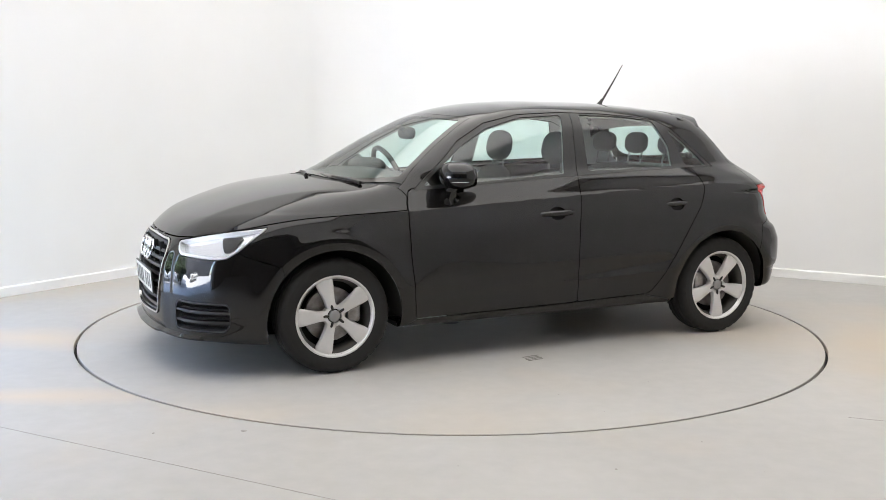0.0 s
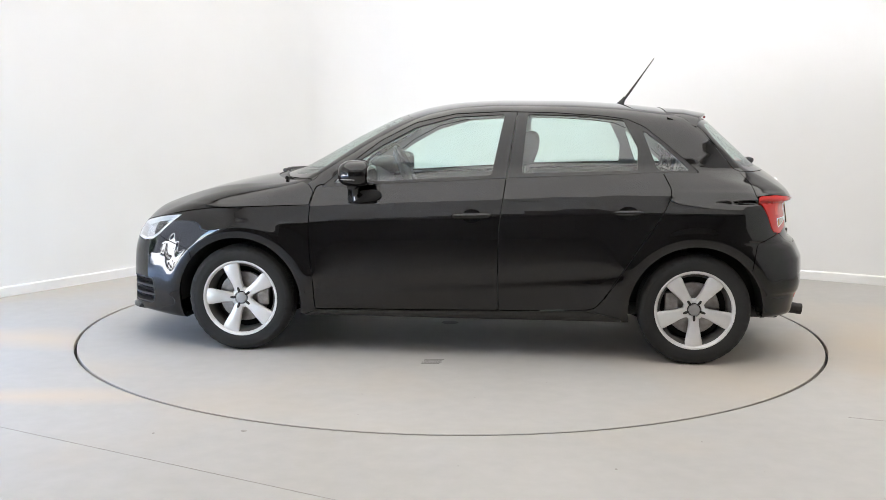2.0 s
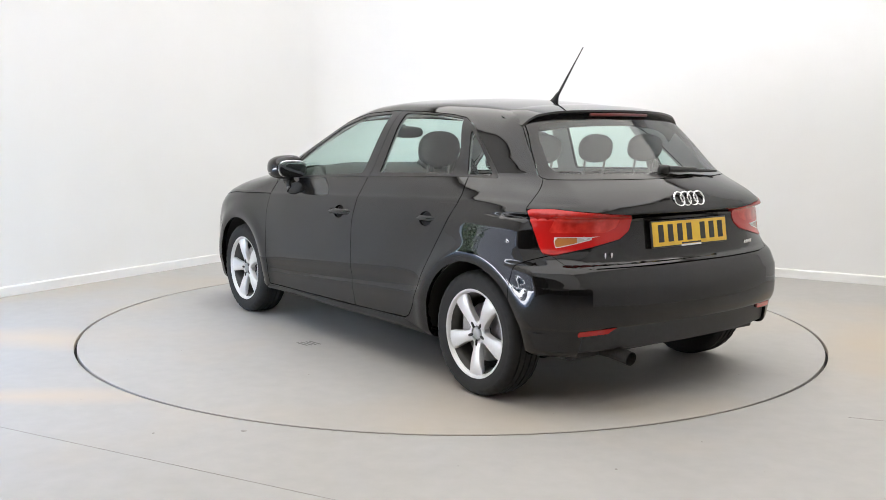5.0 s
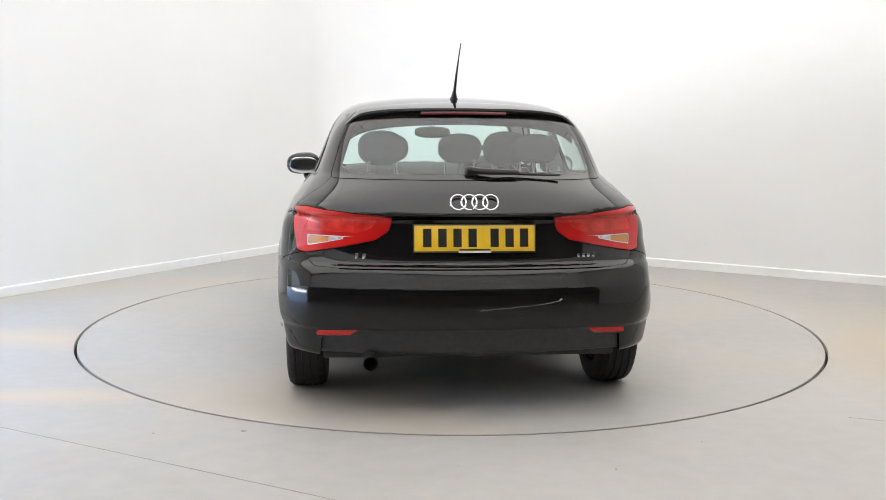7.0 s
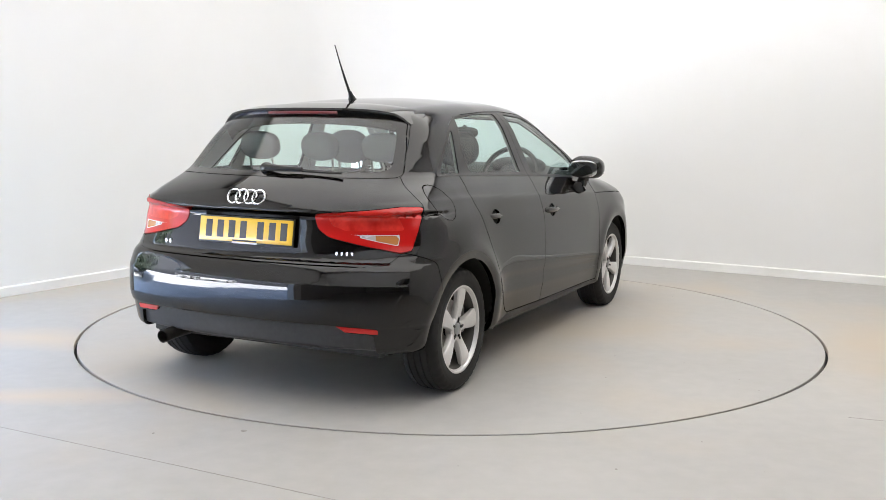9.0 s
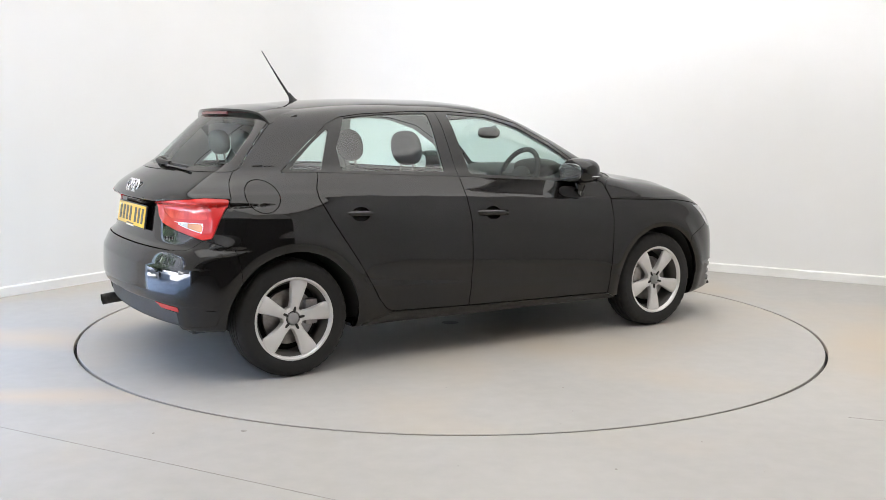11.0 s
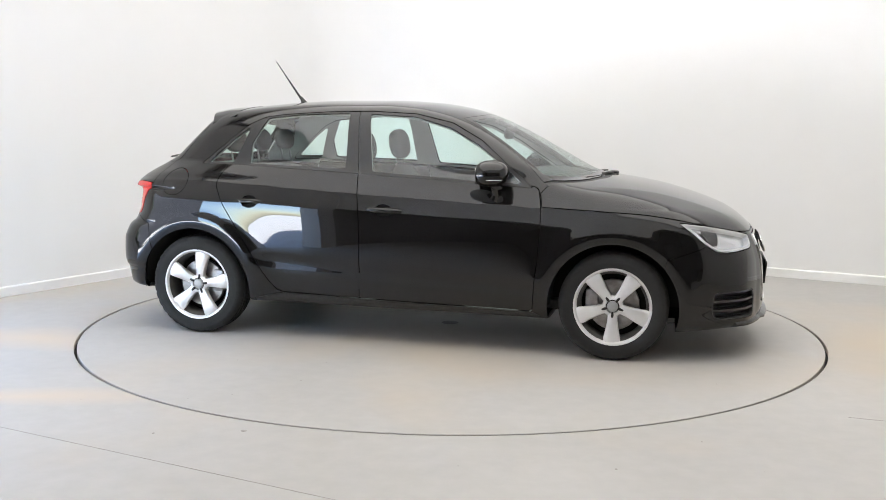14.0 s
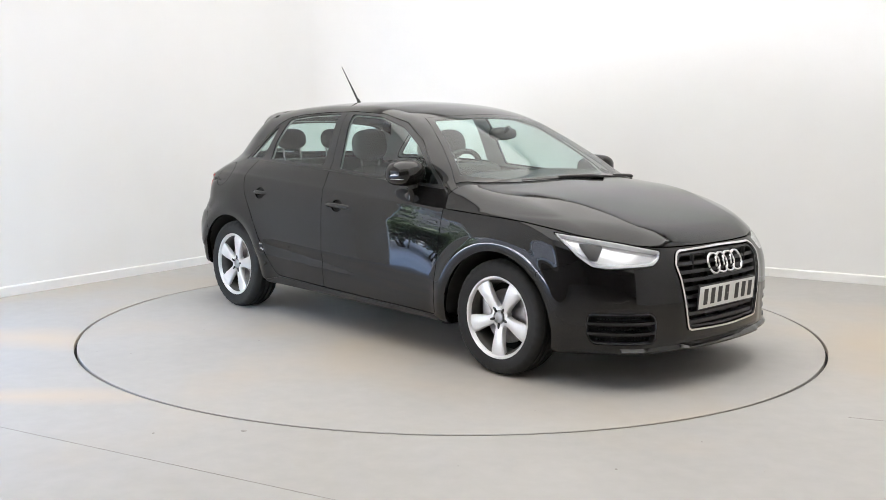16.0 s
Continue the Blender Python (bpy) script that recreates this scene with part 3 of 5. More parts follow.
def slope(p, e=0.003):
    g = np.stack([body(p + e * np.eye(3)[i]) - body(p - e * np.eye(3)[i]) for i in range(3)], 1)
    n = np.linalg.norm(g, axis=1, keepdims=True)
    return g / (2 * e), g / np.maximum(n, 1e-9)

# ---- the car: skin as a smooth surface, cut along its panel gaps ----
def skin(h):
    """Quads on the surface body(p) = 0."""
    xs, zs = np.arange(-2.0, 2.2, h), np.arange(0.08, 1.5, h)
    ny = 2 * int(0.96 / h)
    ys = (np.arange(ny) - (ny - 1) / 2) * h
    G = np.stack(np.meshgrid(xs, ys, zs, indexing="ij"), -1)
    F = body(G.reshape(-1, 3)).reshape(G.shape[:3])
    nx, ny, nz = F.shape
    acc, cnt = np.zeros((nx - 1, ny - 1, nz - 1, 3)), np.zeros((nx - 1, ny - 1, nz - 1))
    corner = lambda A, o: A[o[0]:nx - 1 + o[0], o[1]:ny - 1 + o[1], o[2]:nz - 1 + o[2]]
    for ax in range(3):
        o1, o2 = [a for a in range(3) if a != ax]
        for i in (0, 1):
            for j in (0, 1):
                a = [0, 0, 0]
                a[o1], a[o2] = i, j
                b = list(a)
                b[ax] = 1
                fa, fb = corner(F, a), corner(F, b)
                cross = (fa < 0) != (fb < 0)
                s = np.where(cross, fa / np.where(cross, fa - fb, 1), 0)[..., None]
                acc += np.where(cross[..., None], corner(G, a) * (1 - s) + corner(G, b) * s, 0)
                cnt += cross
    on = cnt > 0
    idx = np.full(on.shape, -1)
    idx[on] = np.arange(on.sum())
    V = acc[on] / cnt[on][:, None]
    for _ in range(4):
        g, _n = slope(V)
        d = body(V)[:, None] * g / np.maximum((g**2).sum(1, keepdims=True), 0.2)
        V = V - np.clip(d, -h, h)
    faces = []
    for ax in range(3):
        o1, o2 = [(1, 2), (2, 0), (0, 1)][ax]
        lo, hi = [slice(None)] * 3, [slice(None)] * 3
        lo[ax], hi[ax] = slice(0, -1), slice(1, None)
        A, B = F[tuple(lo)] < 0, F[tuple(hi)] < 0
        for i in np.argwhere(A != B):
            if i[o1] == 0 or i[o2] == 0 or i[o1] >= F.shape[o1] - 1 or i[o2] >= F.shape[o2] - 1:
                continue
            q = []
            for d1, d2 in ((-1, -1), (0, -1), (0, 0), (-1, 0)):
                c = list(i)
                c[o1] += d1
                c[o2] += d2
                q.append(int(idx[tuple(c)]))
            faces.append(q if A[tuple(i)] else q[::-1])
    return V, faces


def polygon(pts, u, v):
    """Signed distance to a closed outline: less than 0 inside."""
    P = np.array(pts, float)
    best, sign = np.full(len(u), 1e9), np.zeros(len(u), bool)
    for a, b in zip(P, np.roll(P, -1, 0)):
        e = b - a
        t = np.clip(((u - a[0]) * e[0] + (v - a[1]) * e[1]) / max(e @ e, 1e-12), 0, 1)
        best = np.minimum(best, np.hypot(u - a[0] - t * e[0], v - a[1] - t * e[1]))
        c = ((a[1] > v) != (b[1] > v))
        with np.errstate(divide="ignore", invalid="ignore"):
            x = (b[0] - a[0]) * (v - a[1]) / (b[1] - a[1]) + a[0]
        sign ^= c & (u < x)
    return np.where(sign, -best, best)


def rounded(pts, r=0.02, n=4):
    """The outline with its corners rounded off."""
    out = []
    m = len(pts)
    for i in range(m):
        p, a, b = (np.array(pts[k % m], float) for k in (i, i - 1, i + 1))
        da, db = np.linalg.norm(a - p), np.linalg.norm(b - p)
        k = min(r, 0.45 * da, 0.45 * db)
        s, e = p + (a - p) / da * k, p + (b - p) / db * k
        for t in np.linspace(0, 1, n):
            out.append(tuple((1 - t) ** 2 * s + 2 * t * (1 - t) * p + t * t * e))
    return out


class Sheet:
    """Vertices shared by all cuts, and the faces still to be dealt out."""
    def __init__(self, V, faces):
        self.V, self.faces, self.A = [tuple(v) for v in V], faces, np.array(V)

    def cut(self, faces, g):
        """Splits faces along g = 0 into those where g < 0 and the rest."""
        if len(self.A) < len(self.V):
            self.A = np.concatenate([self.A, np.array(self.V[len(self.A):])])
        val = g(self.A)
        val = np.where(np.abs(val) < 1e-5, 1e-5, val)
        ins, outs, made = [], [], {}
        lst, neg = val.tolist(), (val < 0).tolist()
        for f in faces:
            n = 0
            for i in f:
                n += neg[i]
            if n == len(f):
                ins.append(f)
            elif n == 0:
                outs.append(f)
            else:
                s = [neg[i] for i in f]
                a, b = [], []
                for k, i in enumerate(f):
                    j = f[(k + 1) % len(f)]
                    (a if s[k] else b).append(i)
                    if s[k] != s[(k + 1) % len(f)]:
                        key = (min(i, j), max(i, j))
                        if key not in made:
                            t = lst[key[0]] / (lst[key[0]] - lst[key[1]])
                            p, q = self.V[key[0]], self.V[key[1]]
                            made[key] = len(self.V)
                            self.V.append(tuple(p[c] + t * (q[c] - p[c]) for c in range(3)))
                        a.append(made[key])
                        b.append(made[key])
                if len(a) > 2:
                    ins.append(a)
                if len(b) > 2:
                    outs.append(b)
        return ins, outs

    def band(self, faces, g, w):
        """The strip of faces where g lies between -w and w, and the rest."""
        low, rest = self.cut(faces, lambda P: g(P) - w)
        mid, more = self.cut(low, lambda P: -g(P) - w)
        return mid, rest + more

    def take(self, g, gap=0.0):
        """Takes the piece inside g out of the sheet, leaving a gap round it."""
        if gap:
            ins, outs = self.cut(self.faces, lambda P: g(P) + gap / 2)
            _, self.faces = self.cut(outs, lambda P: g(P) - gap / 2)
        else:
            ins, self.faces = self.cut(self.faces, g)
        return ins


def shell(sheet, faces, name, mat, parent, label="", depth=0.014, lift=0.0, side=0, rim=True):
    """A panel from faces of the sheet, with edges turned inwards. side: 1 left, -1 right, 0 both."""
    if side:
        faces = [f for f in faces if sum(sheet.V[i][1] for i in f) * side > 0]
    used = sorted({i for f in faces for i in f})
    at = {i: k for k, i in enumerate(used)}
    V = np.array([sheet.V[i] for i in used])
    N = slope(V)[1]
    V = V + N * lift
    F = [[at[i] for i in f] for f in faces]
    normals = [tuple(n) for n in N]
    verts = [tuple(v) for v in V]
    if rim and depth:
        count = {}
        for f in F:
            for a, b in zip(f, f[1:] + f[:1]):
                count[(a, b)] = count.get((a, b), 0) + 1
        for (a, b) in list(count):
            if (b, a) in count:
                continue
            e = V[b] - V[a]
            n = np.cross(e, N[a])
            n = n / max(np.linalg.norm(n), 1e-9)
            k = len(verts)
            verts += [tuple(V[a]), tuple(V[b]), tuple(V[b] - N[b] * depth), tuple(V[a] - N[a] * depth)]
            normals += [tuple(n)] * 4
            F.append([k + 1, k, k + 3, k + 2])
    return mesh_part(name, verts, F, mat, parent, label, normals)


car = tagged(empty("car"), "black five-door hatchback car with silver five-spoke wheels", "car")


def finer(V, faces):
    """Each quad in four, the new points laid on the skin."""
    Q = np.array(faces)
    E = np.stack([Q, np.roll(Q, -1, 1)], 2).reshape(-1, 2)
    E.sort(1)
    key, inv = np.unique(E[:, 0] * len(V) + E[:, 1], return_inverse=True)
    mid = (V[key // len(V)] + V[key % len(V)]) / 2
    cen = V[Q].mean(1)
    W = np.concatenate([V, mid, cen])
    for _ in range(2):
        g, _n = slope(W)
        W = W - np.clip(body(W)[:, None] * g / np.maximum((g**2).sum(1, keepdims=True), 0.2), -0.01, 0.01)
    m = inv.reshape(-1, 4) + len(V)
    c = np.arange(len(Q)) + len(V) + len(key)
    out = np.concatenate([np.stack([Q[:, k], m[:, k], c, m[:, k - 1]], 1) for k in range(4)])
    return W, out.tolist()


V0, F0 = finer(*skin(0.028))
sheet = Sheet(V0, F0)


def axes(P):
    return P[:, 0], np.abs(P[:, 1]), P[:, 2]


def side_poly(pts, r=0.02, least=0.45):
    pts = rounded(pts, r) if r else pts

    def g(P):
        x, a, z = axes(P)
        return np.maximum(polygon(pts, x, z), least - a)
    return g


def nose_poly(pts, r=0.02, front=True):
    """An outline seen obliquely at the car's corner."""
    pts = rounded(pts, r) if r else pts

    def g(P):
        x, a, z = axes(P)
        return np.maximum(polygon(pts, a - x if front else a + x, z), (1.2 - x) if front else (x + 1.2))
    return g


def end_poly(half, r=0.02, front=True):
    """An outline seen square on at nose or tail, given for one half."""
    pts = half + [(-y, z) for y, z in half[::-1] if y > 0]
    pts = rounded(pts, r) if r else pts

    def g(P):
        x, a, z = axes(P)
        return np.maximum(polygon(pts, P[:, 1], z), (1.5 - x) if front else (x + 1.0))
    return g


# wheel arches are open
for ax in (AXLE, -AXLE):
    sheet.take(lambda P, ax=ax: np.maximum(np.hypot(P[:, 0] - ax, P[:, 2] - HUB_Z) - ARCH, 0.52 - np.abs(P[:, 1])))

# glass
BASE_X = table([(0.0, 1.165), (0.26, 1.15), (0.45, 1.095), (0.60, 1.0), (0.70, 0.915), (0.745, 0.86), (0.80, 0.80)])
HEAD_X = table([(0.0, 0.395), (0.2, 0.385), (0.4, 0.345), (0.55, 0.29), (0.8, 0.15)])
PILLAR_Y = table([(0.1, 0.43), (0.30, 0.47), (0.54, 0.572), (0.74, 0.674), (0.86, 0.735), (1.2, 0.80)])
screen = lambda P, e=0.0: np.maximum(np.maximum(P[:, 0] - BASE_X(np.abs(P[:, 1])), HEAD_X(np.abs(P[:, 1])) - P[:, 0]),
                                     np.maximum(np.abs(P[:, 1]) - PILLAR_Y(P[:, 0]), 0.85 - P[:, 2])) + e
ws = sheet.take(screen, 0.003)
ws_clear, ws_edge = sheet.cut(ws, lambda P: np.maximum(screen(P, 0.042), P[:, 0] - BASE_X(np.abs(P[:, 1])) + 0.10))
cowl, ws_edge = sheet.cut(ws_edge, lambda P: BASE_X(np.abs(P[:, 1])) - 0.045 - P[:, 0])
windscreen = shell(sheet, ws_clear, "windscreen", GLASS, car, "clear greenish windscreen glass", 0)
windscreen.visible_shadow = False
shell(sheet, ws_edge, "windscreen_border", FRIT, windscreen, "black printed glass border", 0.004)
shell(sheet, cowl, "cowl", TRIM, car, "black plastic cowl under the windscreen", 0.02, -0.006)

rear_half = [(0.0, 1.018), (0.622, 1.019), (0.583, 1.153), (0.532, 1.275), (0.51, 1.32), (0.0, 1.34)]
rw = sheet.take(end_poly(rear_half, 0.02, False), 0.003)
rw_clear, rw_edge = sheet.cut(rw, end_poly([(0.0, 1.040), (0.54, 1.043), (0.572, 1.065), (0.528, 1.205), (0.485, 1.266), (0.2, 1.298), (0.0, 1.303)], 0.03, False))
rear_window = shell(sheet, rw_clear, "rear_window", GLASS, car, "tinted rear window glass", 0)
rear_window.visible_shadow = False
shell(sheet, rw_edge, "window_border", FRIT, rear_window, "black printed glass border", 0.004)

DLO = [(0.785, 0.916), (0.605, 1.063), (0.47, 1.170), (0.285, 1.268), (0.066, 1.318), (-0.201, 1.332), (-0.467, 1.328), (-0.747, 1.311), (-0.871, 1.294), (-0.961, 1.254),
       (-1.08, 1.16), (-1.250, 1.015), (-1.048, 1.015), (-0.451, 0.988), (-0.238, 0.977), (0.159, 0.954), (0.463, 0.937)]
dlo = sheet.take(side_poly(DLO, 0.012), 0.003)
PANES = {"front": rounded([(0.725, 0.938), (0.589, 1.052), (0.468, 1.140), (0.284, 1.241), (0.066, 1.302), (-0.209, 1.318), (-0.146, 0.990), (0.463, 0.950)], 0.015),
         "rear": rounded([(-0.334, 1.321), (-0.622, 1.315), (-0.849, 1.292), (-0.927, 1.138), (-0.921, 1.023), (-0.309, 1.003)], 0.012),
         "quarter": rounded([(-0.945, 1.245), (-1.055, 1.16), (-1.203, 1.026), (-1.030, 1.026)], 0.01)}
pane_faces, trim_faces = {}, dlo
for key, pts in PANES.items():
    pane_faces[key], trim_faces = sheet.cut(trim_faces, side_poly(pts, 0))
SPLIT = table([(0.9, -0.215), (0.96, -0.225), (1.2, -0.257), (1.33, -0.276), (1.45, -0.29)])
trim_front, trim_rest = sheet.cut(trim_faces, lambda P: SPLIT(P[:, 2]) + 0.002 - P[:, 0])
_, trim_rest = sheet.cut(trim_rest, lambda P: SPLIT(P[:, 2]) - 0.002 - P[:, 0])
REAR_SPLIT = table([(0.9, -1.01), (1.02, -1.008), (1.14, -0.955), (1.25, -0.915), (1.31, -0.885), (1.5, -0.8)])
trim_rear, trim_quarter = sheet.cut(trim_rest, lambda P: REAR_SPLIT(P[:, 2]) - P[:, 0])

# lamps, grille, intakes
HEADLAMP = [(-0.775, 0.757), (-1.0, 0.737), (-1.226, 0.711), (-1.50, 0.672), (-1.485, 0.632), (-1.44, 0.606), (-1.12, 0.597), (-1.02, 0.605), (-0.93, 0.648)]
TAILLAMP = [(-1.415, 0.868), (-1.224, 0.884), (-0.924, 0.903), (-0.762, 0.898), (-0.862, 0.712), (-0.94, 0.703), (-1.159, 0.733), (-1.337, 0.764), (-1.395, 0.80)]
head = sheet.take(nose_poly(HEADLAMP, 0.012), 0.005)
tail = sheet.take(nose_poly(TAILLAMP, 0.012, False), 0.004)
GRILLE = [(0.0, 0.674), (0.325, 0.669), (0.358, 0.652), (0.386, 0.608), (0.382, 0.585), (0.318, 0.292), (0.300, 0.280), (0.0, 0.272)]
grille = sheet.take(end_poly(GRILLE, 0.015), 0.003)
INTAKE = [(-1.0, 0.388), (-1.44, 0.388), (-1.475, 0.345), (-1.465, 0.238), (-1.03, 0.238), (-0.99, 0.30)]
intake = sheet.take(nose_poly(INTAKE, 0.03), 0.003)

# hatch shadow line (painted as an inset black strip), hatch, bonnet, bumpers, doors, sill, flap
strip_zone, others = sheet.cut(sheet.faces, lambda P: np.maximum(np.abs(P[:, 1]) - 0.385, P[:, 0] + 1.5))
shadow_strip, strip_rest = sheet.band(strip_zone, lambda P: P[:, 2] - 0.866 + 0.01 * (P[:, 1] / 0.36) ** 2, 0.006)
sheet.faces = others + strip_rest
HATCH_U = table([(0.5, -1.3), (0.640, -1.25), (0.652, -1.06), (0.675, -0.985), (0.703, -0.925), (0.715, -0.868), (0.80, -0.815), (0.896, -0.762), (0.94, -0.80), (0.985, -0.84), (1.015, -0.848), (1.03, -0.848), (1.153, -0.752), (1.27, -0.685), (1.34, -0.62), (1.5, -0.5)])
hatch = sheet.take(lambda P: np.maximum(np.maximum(np.abs(P[:, 1]) + P[:, 0] - HATCH_U(P[:, 2]), 0.646 - P[:, 2]), P[:, 0] + 1.085), 0.005)
BON_Z = table([(0.7, 0.826), (0.847, 0.819), (1.214, 0.803), (1.367, 0.795), (1.524, 0.775), (1.697, 0.739), (1.861, 0.698), (1.95, 0.682), (2.02, 0.677), (2.2, 0.67)])
DOOR_X = table([(0.7, 0.839), (0.83, 0.835), (0.913, 0.815), (1.0, 0.78)])
bonnet = sheet.take(lambda P: np.maximum(np.maximum(BON_Z(P[:, 0]) - P[:, 2], DOOR_X(P[:, 2]) + 0.004 - P[:, 0]), BASE_X(np.abs(P[:, 1])) - 0.002 - P[:, 0]), 0.005)
front_bumper = sheet.take(side_poly([(1.40, -0.2), (1.51, 0.562), (1.60, 0.590), (1.69, 0.622), (1.80, 0.72), (2.4, 0.72), (2.4, -0.2)], 0.01, -1.0), 0.004)
rear_bumper = sheet.take(side_poly([(-1.40, -0.2), (-1.535, 0.655), (-1.60, 0.683), (-1.66, 0.706), (-1.72, 0.72), (-2.4, 0.72), (-2.4, -0.2)], 0.01, -1.0), 0.004)
door_front = sheet.take(side_poly([(0.79, 0.927), (0.815, 0.915), (0.835, 0.834), (0.839, 0.715), (0.832, 0.565), (0.815, 0.414), (0.804, 0.252), (0.153, 0.262), (-0.199, 0.268),
                                   (-0.192, 0.418), (-0.191, 0.572), (-0.195, 0.723), (-0.225, 0.96), (-0.227, 0.99), (0.159, 0.966), (0.463, 0.949)], 0.008), 0.005)
door_rear = sheet.take(side_poly([(-0.229, 0.99), (-0.225, 0.96), (-0.195, 0.723), (-0.191, 0.572), (-0.192, 0.418), (-0.199, 0.268), (-0.674, 0.282), (-0.714, 0.296), (-0.761, 0.350), (-0.898, 0.570),
                                  (-1.039, 0.783), (-1.094, 0.892), (-1.093, 0.935), (-1.050, 1.025), (-0.451, 1.0)], 0.012), 0.005)
sill = sheet.take(side_poly([(0.90, -0.1), (0.875, 0.215), (0.81, 0.247), (0.153, 0.256), (-0.67, 0.275), (-0.85, 0.235), (-0.92, -0.1)], 0.004, 0.72), 0.003)
flap = sheet.take(lambda P: np.maximum(np.hypot(P[:, 0] + 1.378, (P[:, 2] - 0.907) * 1.08) - 0.084, P[:, 1] + 0.5), 0.004)

# recessed and proud pieces of the tail
handle_well = {}
for key, hx, hz in (("front", -0.05, 0.776), ("rear", -0.872, 0.804)):
    for src in (("front", door_front), ("rear", door_rear)):
        if src[0] == key:
            well, rest = sheet.cut(src[1], lambda P, hx=hx, hz=hz: np.hypot((P[:, 0] - hx) / 1.5, P[:, 2] - hz) - 0.036)
            handle_well[key] = well
            src[1][:] = rest

shell(sheet, sheet.faces, "body", PAINT, car, "gloss black painted body shell", 0.03)
bonnet_ob = shell(sheet, bonnet, "bonnet", PAINT, car, "gloss black bonnet with two soft creases")
hatch_ob = shell(sheet, hatch, "tailgate", PAINT, car, "gloss black tailgate")
shell(sheet, shadow_strip, "grip_groove", GAP, hatch_ob, "dark grip groove", 0.0, -0.02, rim=False)
shell(sheet, flap, "fuel_flap", PAINT, car, "round black fuel flap")
fb = shell(sheet, front_bumper, "front_bumper", PAINT, car, "gloss black front bumper", 0.03)
low_tail = [(0.0, 0.392), (0.50, 0.390), (0.535, 0.360), (0.655, 0.352), (0.68, 0.10), (0.0, 0.10)]
diffuser_faces, rear_bumper = sheet.cut(rear_bumper, end_poly(low_tail, 0.01, False))
reflector_faces, rear_bumper = sheet.cut(rear_bumper, nose_poly([(-1.335, 0.389), (-1.10, 0.380), (-1.09, 0.357), (-1.305, 0.364)], 0.004, False))
rb = shell(sheet, rear_bumper, "rear_bumper", PAINT, car, "gloss black rear bumper", 0.03)
shell(sheet, diffuser_faces, "bumper_valance", PLASTIC, rb, "grained dark grey plastic valance", 0.02, -0.016)
for s in (1, -1):
    shell(sheet, sill, "sill", SILL, car, "scuffed black plastic sill", 0.02, 0.0, s)
    shell(sheet, reflector_faces, "reflector", RED, rb, "red rear reflector", 0.01, 0.002, s)
    for key, faces, trim in (("front", door_front, trim_front), ("rear", door_rear, trim_rear)):
        d = shell(sheet, faces, "door", PAINT, car, "gloss black %s door" % key, side=s)
        shell(sheet, trim, "window_trim", TRIM, d, "black window surround", 0.006, -0.002, s)
        pane = shell(sheet, pane_faces[key], "window", GLASS, d, "tinted side window", 0, -0.006, s)
        pane.visible_shadow = False
        # The well's shade is painted in as black.
        shell(sheet, handle_well[key], "handle_well", GAP, d, "dark hollow behind the handle", 0.0, -0.018, s, rim=False)
        hx, hz, hy = (-0.048, 0.776, 0.842) if key == "front" else (-0.872, 0.804, 0.826)
        grip = tube([(hx + 0.108, s * (hy - 0.022), hz - 0.004), (hx + 0.095, s * (hy - 0.004), hz - 0.003), (hx + 0.04, s * (hy + 0.006), hz), (hx - 0.04, s * (hy + 0.006), hz + 0.002), (hx - 0.09, s * (hy - 0.002), hz + 0.004), (hx - 0.106, s * (hy - 0.020), hz + 0.005)],
                    [0.011, 0.015, 0.0165, 0.0165, 0.016, 0.011], 12)
        part("handle", grip, PAINT, d, "black door handle")
    q = shell(sheet, trim_quarter, "quarter_trim", TRIM, car, "black quarter window surround", 0.006, -0.002, s)
    pane = shell(sheet, pane_faces["quarter"], "window", GLASS, q, "small tinted quarter window", 0, -0.006, s)
    pane.visible_shadow = False

    # headlamp: deep bright housing with two reflectors behind a clear lens
    lamp = shell(sheet, head, "headlight", CLEAR, car, "clear headlight with bright reflectors", 0, 0, s)
    lamp.visible_shadow = False
    shell(sheet, head, "housing", LAMP_SILVER, lamp, "silver lamp housing", 0.0, -0.034, s, rim=False)
    drl, _ = sheet.cut(head, lambda P: -(nose_poly(HEADLAMP, 0.012)(P) + 0.015))
    drl, _ = sheet.cut(drl, lambda P: P[:, 2] - 0.735 - 0.117 * (np.abs(P[:, 1]) - P[:, 0] + 0.775))
    shell(sheet, drl, "running_light", DRL, lamp, "white running light strip", 0.03, -0.003, s)
    for u, wd, hgt in ((1.785, 0.12, 0.07), (1.905, 0.09, 0.055)):
        a = {1.785: 0.655, 1.905: 0.52}[u]
        bowl = lathe([(0.012, -0.05), (0.030, -0.03), (0.043, 0.0), (0.046, 0.012)], 20, "x")
        bmesh.ops.rotate(bowl, cent=(0, 0, 0), matrix=Matrix.Rotation(radians(s * 38), 3, "Z"), verts=bowl.verts)
        bmesh.ops.translate(bowl, vec=(u - 0.055, s * (a - 0.035), 0.655), verts=bowl.verts)
        part("reflector", bowl, CHROME, lamp, "round chrome reflector")
    bezel, _ = sheet.cut(head, lambda P: -(nose_poly(HEADLAMP, 0.012)(P) + 0.005))
    shell(sheet, bezel, "bezel", SATIN, lamp, "silver lamp bezel", 0.036, -0.002, s)
    dark, _ = sheet.cut(head, nose_poly([(-0.935, 0.722), (-1.11, 0.712), (-1.06, 0.640), (-1.00, 0.640)], 0.008))
    shell(sheet, dark, "lamp_recess", DASH, lamp, "dark three-cornered recess", 0.0, -0.024, s, rim=False)
    part("lamp_divider", box((0.045, 0.006, 0.050), (1.772, s * 0.575, 0.650), 0.002, (0, 0, s * 40)), STEEL, lamp, "thin grey divider")

